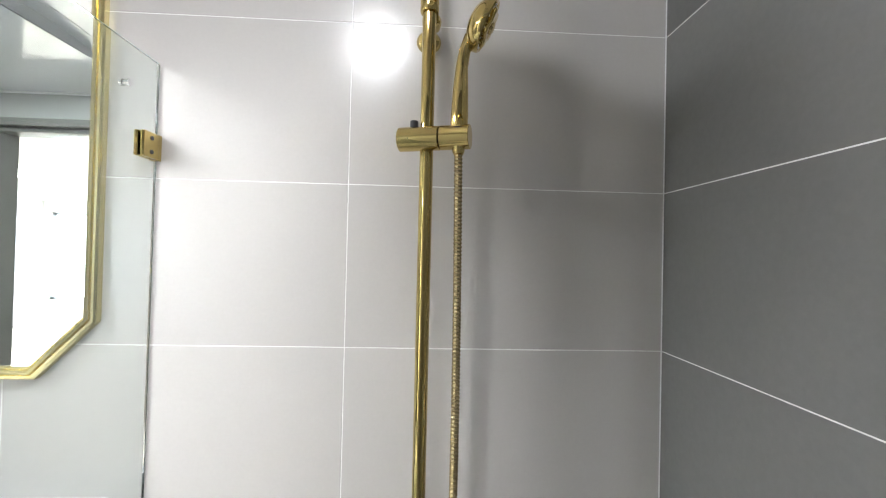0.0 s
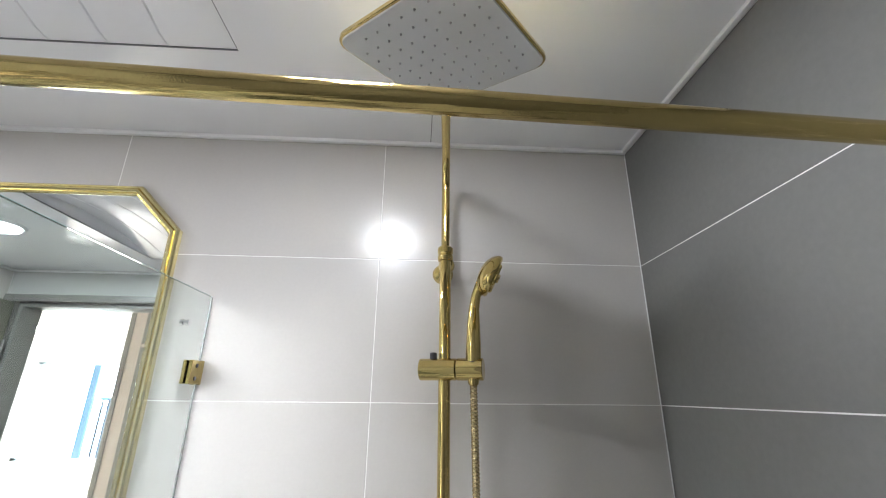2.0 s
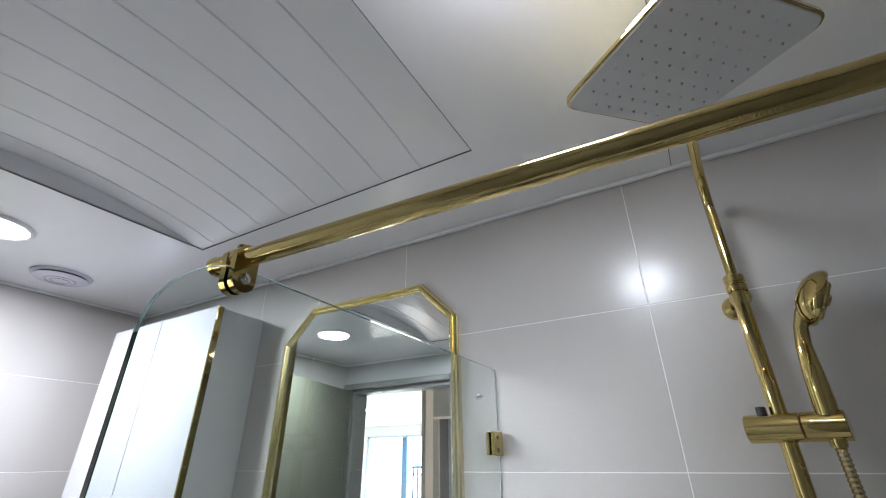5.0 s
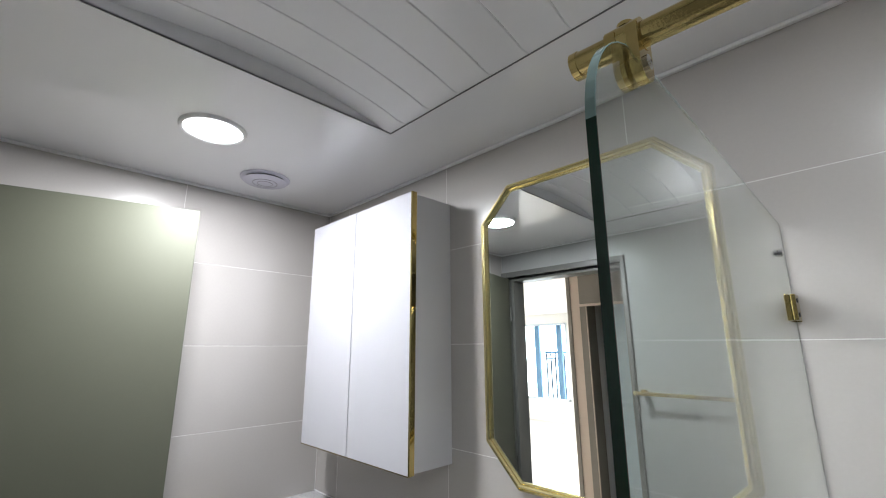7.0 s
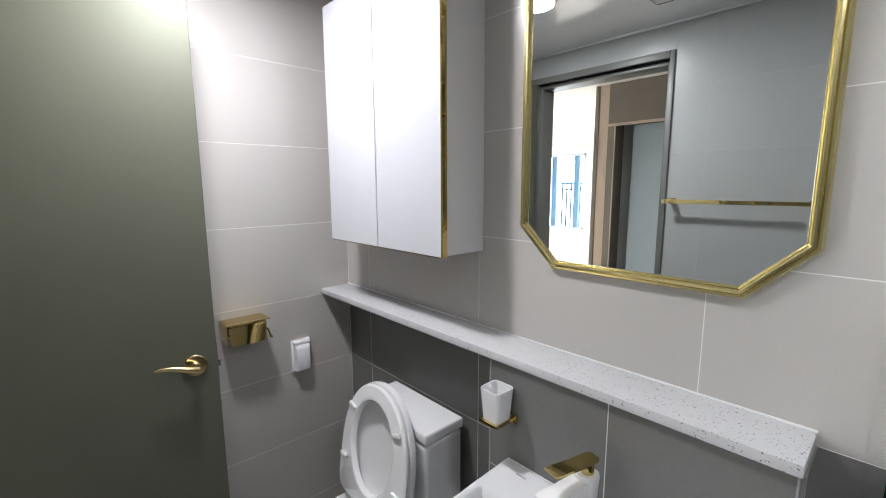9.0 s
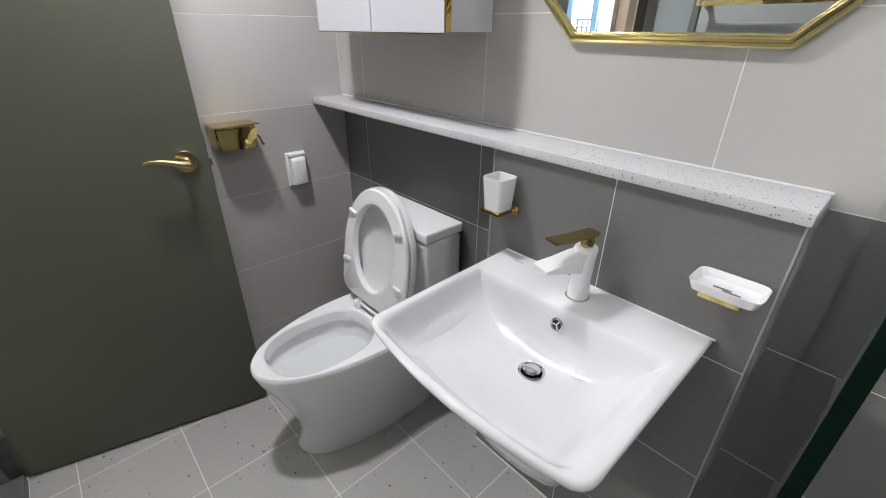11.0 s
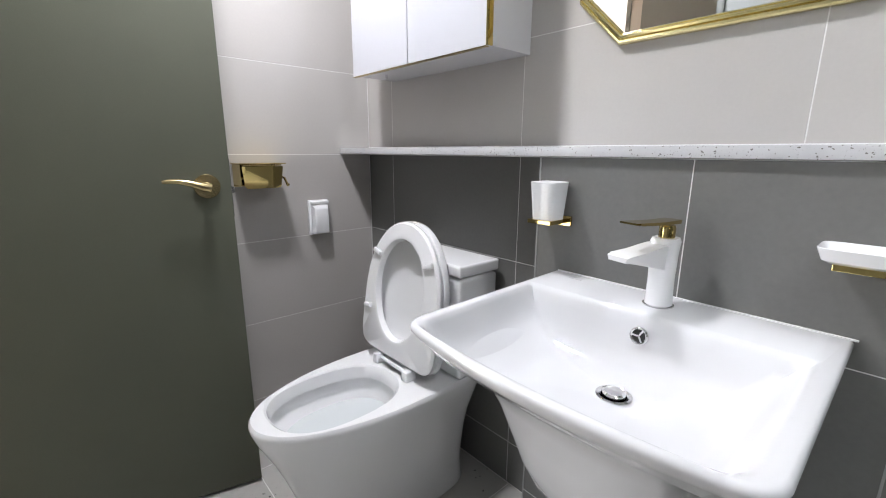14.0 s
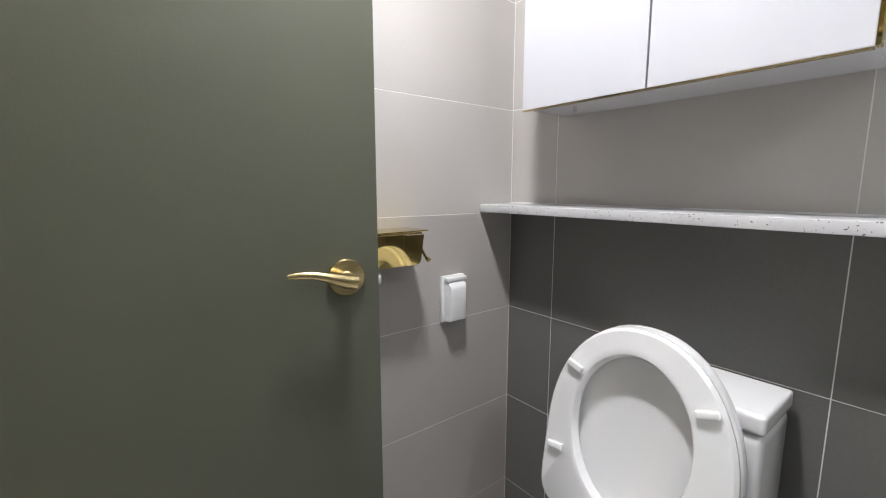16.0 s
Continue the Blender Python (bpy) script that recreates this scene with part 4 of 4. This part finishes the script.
    d = part("drain", lathe([(0, 0.0005), (0.0275, 0.0005), (0.0285, 0.003), (0.025, 0.0045), (0.0215, 0.002), (0.0205, 0.0005), (0, 0.0005)], pose(cx, -0.336, z - 0.1195), 32), M_CHROME, t, "chrome drain", smooth=30)
    part("drain_plug", lathe([(0, 0.001), (0.0175, 0.001), (0.0185, 0.006), (0.015, 0.009), (0, 0.010)], pose(cx, -0.336, z - 0.1190), 28), M_CHROME, d, "chrome pop-up plug", smooth=30)
    o = part("overflow", lathe([(0.010, 0.000), (0.0155, 0.000), (0.0155, 0.0025), (0.0135, 0.004), (0.0115, 0.003), (0.010, 0.000)], pose(cx - 0.002, -0.2575, 0.757, 80), 28), M_CHROME, t, "chrome overflow ring", smooth=30)
    # no opening here: black disc for the shade inside the hole
    part("overflow_hole", lathe([(0, 0), (0.0118, 0), (0.0118, 0.0010), (0, 0.0011)], pose(cx - 0.002, -0.2570, 0.757, 80), 24), M_GAPSHADE, o, "dark disc for the shaded overflow hole")
    b = bmesh.new()
    for a in (90, 210, 330):
        bb = box(-0.0015, 0.0015, 0.0, 0.0115, 0.001, 0.003)
        bmesh.ops.transform(bb, matrix=pose(cx - 0.002, -0.2575, 0.757, 80) @ pose(0, 0, 0, 0, 0, a), verts=bb.verts)
        tmp = bpy.data.meshes.new("tmp"); bb.to_mesh(tmp); bb.free(); b.from_mesh(tmp); bpy.data.meshes.remove(tmp)
    part("overflow_star", b, M_CHROME, o, "chrome three-arm star")
    # maker's mark as a plain bar
    m = box(cx - 0.205, cx - 0.175, -0.158, -0.154, z - 0.0002, z + 0.0004)
    part("maker_mark", m, M_NOZZLE, t, "tiny grey printed mark")
basin()
b = box(0.996, 1.504, LY - 0.0045, LY - 0.0004, 0.7945, 0.7978, 0.0012)
tagged(part("basin_sealant", b, M_SEAT), kind="structure")

def faucet():
    f = thing("basin_faucet", (1.25, -0.190, 0.795), "white single-lever basin faucet with a flat gold lever", "faucet")
    x, y, z = 1.244, -0.183, 0.7945
    body = [sq_ring(x, y, z, 0.0235, 0.0235, 2.2, 32), sq_ring(x, y, z + 0.003, 0.0225, 0.0225, 2.2, 32), sq_ring(x, y, z + 0.05, 0.0205, 0.0215, 2.6, 32), sq_ring(x, y, z + 0.095, 0.021, 0.024, 3.2, 32), sq_ring(x, y + 0.001, z + 0.118, 0.0225, 0.022, 3.6, 32), sq_ring(x, y + 0.001, z + 0.124, 0.020, 0.020, 3.6, 32)]
    part("body", loft(body), M_CERAMIC, f, "glossy white tapering body", smooth=40)
    part("base_ring", lathe([(0, 0), (0.0262, 0), (0.0262, 0.002), (0.024, 0.003), (0, 0.003)], pose(x, y, z + 0.0006), 32), M_CHROME, f, "thin chrome base ring", smooth=30)
    # open spout
    dx, dy = -0.25, -0.97
    L = math.hypot(dx, dy); dx, dy = dx / L, dy / L
    px, py = -dy, dx
    def sec(d, w, zt, h):
        c = Vector((x + dx * d, y + dy * d, 0))
        s = Vector((px, py, 0)) * w
        return [c - s + Vector((0, 0, zt)), c + s + Vector((0, 0, zt)), c + s * 0.85 + Vector((0, 0, zt - h)), c - s * 0.85 + Vector((0, 0, zt - h))]
    part("spout", loft([sec(0.0, 0.019, z + 0.116, 0.050), sec(0.03, 0.020, z + 0.114, 0.040), sec(0.07, 0.021, z + 0.108, 0.024), sec(0.108, 0.022, z + 0.105, 0.012), sec(0.118, 0.020, z + 0.102, 0.008)]), M_CERAMIC, f, "flat open white spout", smooth=30)
    part("lever_post", lathe([(0, 0), (0.0135, 0), (0.0135, 0.018), (0.012, 0.022), (0, 0.022)], pose(x, y + 0.002, z + 0.124), 24), M_GOLD, f, "gold lever post", smooth=30)
    def lev(d, w, zt, h):
        c = Vector((x + dx * d, y + dy * d, 0))
        s = Vector((px, py, 0)) * w
        return [c - s + Vector((0, 0, zt)), c + s + Vector((0, 0, zt)), c + s + Vector((0, 0, zt - h)), c - s + Vector((0, 0, zt - h))]
    part("lever", loft([lev(-0.022, 0.011, z + 0.155, 0.006), lev(-0.012, 0.0155, z + 0.156, 0.0065), lev(0.03, 0.0165, z + 0.155, 0.0055), lev(0.085, 0.0175, z + 0.157, 0.0045), lev(0.100, 0.0165, z + 0.1575, 0.003)]), M_GOLD, f, "flat satin gold lever", smooth=30)
faucet()

def square_holder(name, label, x0, x1, y0, z, cat):
    """Open gold bracket bar on a wall plate."""
    t = thing(name, ((x0 + x1) / 2, LY, z), label, cat)
    w = 0.006
    part("front_bar", box(x0, x1, y0, y0 + w, z - 0.009, z, 0.001), M_GOLD, t)
    for x in (x0, x1 - w):
        part("side_bar", box(x, x + w, y0 + w + 0.0005, LY - 0.0068, z - 0.009, z, 0.001), M_GOLD, t)
    part("wall_plate", box(x0 + 0.004, x1 + 0.010, LY - 0.0065, LY - 0.0006, z - 0.016, z + 0.006, 0.001), M_GOLD, t)
    part("ledge", box(x0 + w, x1 - w, y0 + w, LY - 0.007, z - 0.009, z - 0.0076), M_GOLD, t)
    return t
def cup():
    x0, x1, yf, z = 0.952, 1.012, -0.192, 0.918
    square_holder("cup_holder", "square gold cup holder on the dark tiled wall", x0, x1, yf, z, "holder")
    cx, cy = (x0 + x1) / 2, -0.158
    c = thing("tumbler", (cx, cy, z), "square white tooth tumbler standing in the gold holder", "tumbler")
    z0 = z - 0.0075
    rings = [sq_ring(cx, cy, z0, 0.023, 0.023, 6, 40), sq_ring(cx, cy, z0 + 0.003, 0.0262, 0.0262, 6, 40), sq_ring(cx, cy, z0 + 0.088, 0.0325, 0.0325, 6, 40), sq_ring(cx, cy, z0 + 0.089, 0.0315, 0.0315, 6, 40), sq_ring(cx, cy, z0 + 0.088, 0.0298, 0.0298, 6, 40), sq_ring(cx, cy, z0 + 0.006, 0.0238, 0.0238, 6, 40)]
    part("cup", loft(rings), M_CERAMIC, c, smooth=35)
cup()
def soap():
    x0, x1, yf, z = 1.463, 1.529, -0.188, 0.915
    square_holder("soap_holder", "gold bracket for a soap dish on the dark tiled wall", x0, x1, yf, z, "holder")
    cx, cy, z0 = 1.499, -0.164, z + 0.0008
    c = thing("soap_dish", (cx, cy, z0), "shallow white rectangular soap dish on its gold bracket", "soap dish")
    rings = [sq_ring(cx, cy, z0, 0.044, 0.028, 6, 48), sq_ring(cx, cy, z0 + 0.004, 0.050, 0.034, 6, 48), sq_ring(cx, cy, z0 + 0.021, 0.0565, 0.0380, 6, 48), sq_ring(cx, cy, z0 + 0.022, 0.0555, 0.0370, 6, 48), sq_ring(cx, cy, z0 + 0.020, 0.0530, 0.0345, 6, 48), sq_ring(cx, cy, z0 + 0.009, 0.047, 0.030, 6, 48), sq_ring(cx, cy, z0 + 0.0065, 0.040, 0.022, 6, 48)]
    part("dish", loft(rings), M_CERAMIC, c, smooth=35)
    # dark bars on the uncut dish, drawing the shaded slots by colour
    b = box(cx - 0.022, cx + 0.006, cy - 0.001, cy + 0.0035, z0 + 0.0068, z0 + 0.0076)
    box(cx - 0.006, cx + 0.022, cy - 0.008, cy - 0.0035, z0 + 0.0068, z0 + 0.0076, bm=b)
    box(cx - 0.012, cx + 0.006, cy - 0.015, cy - 0.010, z0 + 0.0068, z0 + 0.0076, bm=b)
    part("drain_slot", b, M_JOINTSLIT, c, "dark bars for the shade in the drain slots")
soap()

def paper_holder():
    t = thing("paper_holder", (0.05, -0.455, 0.95), "polished gold toilet paper holder with a lid on the side wall", "paper holder")
    y0, y1 = -0.535, -0.385
    part("back_plate", box(0.0008, 0.004, y0 + 0.005, y1 - 0.005, 0.945, 1.020, 0.0008), M_GOLD, t)
    part("top_lid", box(0.0045, 0.094, y0, y1, 1.020, 1.0235, 0.001), M_GOLD, t)
    def flap(x):
        lo, hi, zb, zt, r = y0 + 0.010, y1 - 0.014, 0.942, 1.013, 0.012
        pts = [(lo - 0.002, zt), (lo - 0.002, zt - 0.003)]
        pts += [(lo + 0.004 + r - r * math.cos(radians(a)), zb + r - r * math.sin(radians(a))) for a in (0, 22, 45, 68, 90)]
        pts += [(hi - 0.004 - r + r * math.sin(radians(a)), zb + r - r * math.cos(radians(a))) for a in (0, 22, 45, 68, 90)]
        pts += [(hi + 0.002, zt - 0.003), (hi + 0.002, zt)]
        return [(x - 0.06 * (zt - z), y, z) for y, z in pts]
    part("front_flap", loft([flap(0.0885), flap(0.0898), flap(0.0908), flap(0.0925)]), M_GOLD, t, "flat gold cover flap with rounded corners")
    part("flap_hinge", tube([(0.088, y0 + 0.012, 1.0165), (0.088, y1 - 0.016, 1.0165)], 0.0026, 10), M_GOLDSOFT, t, smooth=40)
    part("ball_end", lathe([(0, -0.006), (0.003, -0.0052), (0.0055, -0.0025), (0.006, 0), (0.0055, 0.0025), (0.003, 0.0052), (0, 0.006)], pose(0.090, y1 + 0.002, 0.951), 18), M_GOLD, t, "small gold ball end", smooth=50)
    part("flap_fold", box(0.0300, 0.0860, y0 + 0.009, y1 - 0.013, 1.0145, 1.0180, 0.001), M_GOLD, t)
    part("side_plate", box(0.0045, 0.084, y0 + 0.004, y0 + 0.0065, 0.952, 1.0195, 0.0006), M_GOLD, t)
    part("spindle", tube([(0.05, y0 + 0.007, 0.975), (0.05, y1 - 0.002, 0.975), (0.062, y1 + 0.003, 0.972), (0.080, y1 + 0.003, 0.955), (0.088, y1 + 0.001, 0.950)], 0.004, 12), M_GOLD, t, smooth=40)
paper_holder()

def outlet():
    t = thing("covered_outlet", (0.02, -0.24, 0.82), "white splash-proof wall outlet with its cover closed", "outlet")
    y0, y1, z0, z1 = -0.280, -0.200, 0.752, 0.882
    part("plate", box(0.0008, 0.012, y0, y1, z0, z1, 0.003), M_WHITE, t, smooth=40)
    rings = []
    for x, a, lo, hi in ((0.0125, 0.031, z0 + 0.006, z1 - 0.016), (0.028, 0.030, z0 + 0.005, z1 - 0.020), (0.036, 0.026, z0 + 0.007, z1 - 0.030), (0.038, 0.020, z0 + 0.012, z1 - 0.038)):
        cy = (y0 + y1) / 2
        rings.append([(x, cy - a, lo), (x, cy + a, lo), (x, cy + a, hi), (x, cy + a * 0.5, hi + 0.004), (x, cy - a * 0.5, hi + 0.004), (x, cy - a, hi)])
    part("cover", loft(rings), M_WHITE, t, "domed white cover", smooth=30)
    part("cover_hinge", box(0.0125, 0.030, y0 + 0.006, y1 - 0.006, z1 - 0.014, z1 - 0.003, 0.002), M_WHITE, t, smooth=40)
outlet()

# ---- hall and living room beyond the door ----
slab("hall_floor", -5.6, 3.0, -8.2, YD - 0.151, -0.12, 0.0, M_FLOORWOOD)
slab("hall_ceiling", -5.6, 3.0, -8.2, YD - 0.151, 2.42, 2.55, M_PLASTER)
slab("hall_wall_end", 1.6, 1.75, -3.05, YD - 0.151, 0.0, 2.42, M_PLASTER)
slab("living_wall_side", -5.60, -5.45, -8.05, YD - 0.151, 0.0, 2.42, M_PLASTER)
slab("living_wall_near", -5.45, -0.151, YD - 0.30, YD - 0.152, 0.0, 2.42, M_PLASTER)
# wall with a second doorway
slab("hall_wall", 0.62, 1.6, -3.20, -3.05, 0.0, 2.42, M_PLASTER)
slab("hall_pilaster", -0.45, -0.355, -3.20, -3.04, 0.0, 2.42, M_BEIGE)
slab("hall_corner_trim", -0.49, -0.4505, -3.20, -3.03, 0.0, 2.42, M_TAUPE)
slab("hall_wall_back", -0.49, -0.295, -8.05, -3.201, 0.0, 2.42, M_PLASTER)
b = box(-0.354, -0.275, -3.20, -3.03, 0.0, 2.06, 0.002)
box(0.50, 0.619, -3.20, -3.03, 0.0, 2.06, 0.002, bm=b)
box(-0.354, 0.619, -3.20, -3.035, 2.0605, 2.42, bm=b)
tagged(part("hall_door_frame", b, M_TAUPE), kind="structure")
hd = thing("hall_door", (0.49, -3.25, 0.0), "blue-grey room door standing ajar across the hall", "door")
part("leaf", box(-0.19, 0.47, -3.245, -3.21, 0.01, 2.05, 0.002), M_BLUEGREY, hd)
b = box(-0.354, 0.60, -3.029, -3.022, 2.035, 2.0595, 0.001)
box(-0.285, -0.275, -3.029, -3.020, 0.0, 2.034, 0.001, bm=b)
tagged(part("hall_door_trim", b, M_BEIGE), kind="structure")
slab("hall_room_back", -0.29, 1.6, -3.6, -3.5, 0.0, 2.42, M_TAUPE)

# window wall of the living room
WX0, WX1, WZ0, WZ1 = -5.3, -3.35, 0.45, 2.20
b = box(-5.6, WX0, -8.2, -8.06, 0.0, 2.42)
box(WX1, -0.49, -8.2, -8.06, 0.0, 2.42, bm=b)
box(WX0, WX1, -8.2, -8.06, 0.0, WZ0, bm=b)
box(WX0, WX1, -8.2, -8.06, WZ1, 2.42, bm=b)
tagged(part("living_wall_window", b, M_PLASTER), kind="structure")
b = bmesh.new()
for x in (-4.26, -3.66):
    box(x, x + 0.13, -8.15, -8.09, WZ0 + 0.051, WZ1 - 0.051, bm=b)
tagged(part("window_mullion", b, M_BLUEMETAL), kind="structure")
b = bmesh.new()
for x in (WX0, WX1 - 0.08):
    box(x, x + 0.08, -8.15, -8.09, WZ0, WZ1, bm=b)
box(WX0, WX1, -8.15, -8.09, WZ0, WZ0 + 0.05, bm=b)
box(WX0, WX1, -8.15, -8.09, WZ1 - 0.05, WZ1, bm=b)
tagged(part("window_frame", b, M_GLAREMETAL), kind="structure")
pp = thing("tall_panel_door", (-5.43, -6.9, 0.0), "pale pinkish tall panel door on the living room wall", "panel door")
part("panel", box(-5.449, -5.41, -7.55, -6.45, 0.01, 2.32, 0.003), M_PINK, pp)
rail = thing("balcony_railing", (-4.2, -8.5, 0.42), "thin dark metal railing outside the window", "railing")
part("top_bar", box(-4.25, WX1, -8.53, -8.47, 1.50, 1.55), M_BLUEMETAL, rail)
part("middle_bar", box(-4.25, WX1, -8.51, -8.49, 1.36, 1.39), M_BLUEMETAL, rail)
for k in range(9, 17):
    part("post", box(WX0 + 0.12 * k, WX0 + 0.12 * k + 0.034, -8.512, -8.488, 0.301, 1.498), M_RAIL, rail)
slab("balcony_slab", -5.6, -0.2, -8.8, -8.201, -0.12, 0.30, M_PLASTER)
slab("ground", -150, 150, -300, -8.81, -9.2, -9.0, M_TAUPE)

# ---- tiles, last ----
tile_plane(WB, (0, 0, 0), (1, 0, 0), (0, 0, 1), [0, 0.165, 0.774, 1.38, 1.98, XR], ROWS, by_height)
tile_plane(WL, (0, 0, 0), (0, 1, 0), (0, 0, 1), [YD, -1.2, -0.6, 0], ROWS, lambda z: M_MID if z < 1.05 else M_LIGHT)
tile_plane(WR, (XR, 0, 0), (0, -1, 0), (0, 0, 1), [0, 0.588, 1.188, -YD], ROWS, all_dark)
# unseen shower end of this wall, made dark for darker reflections in the gold
tile_plane(WD, (XR, YD, 0), (-1, 0, 0), (0, 0, 1), [0, 0.397, 0.997], ROWS, all_dark)
tile_plane(WD, (XR, YD, 0), (-1, 0, 0), (0, 0, 1), [0.997, 1.597, 2.197, XR], ROWS, lambda z: M_GREYTILE, (XR - DX1 - 0.0225, XR - DX0 + 0.044, -1, DZ + 0.033))
tile_plane(LW, (0, LY, 0), (1, 0, 0), (0, 0, 1), [LX0, 1.253, LX1], ROWS[:4] + [LZ], all_dark)
tile_plane(LW, (LX1, 0, 0), (0, -1, 0), (0, 0, 1), [0, -LY], ROWS[:4] + [LZ], all_dark)
tile_plane(LW, (LX0, 0, 0), (0, -1, 0), (0, 0, 1), [0, -LY], ROWS[:4] + [LZ], all_dark)
tile_plane(FL, (0, 0, 0), (1, 0, 0), (0, 1, 0), [0, 0.185] + [0.185 + 0.3 * k for k in range(1, 8)] + [XR], [YD, -1.2, -0.9, -0.6, -0.3, 0], lambda z: M_FLOOR, None, 0.0027)
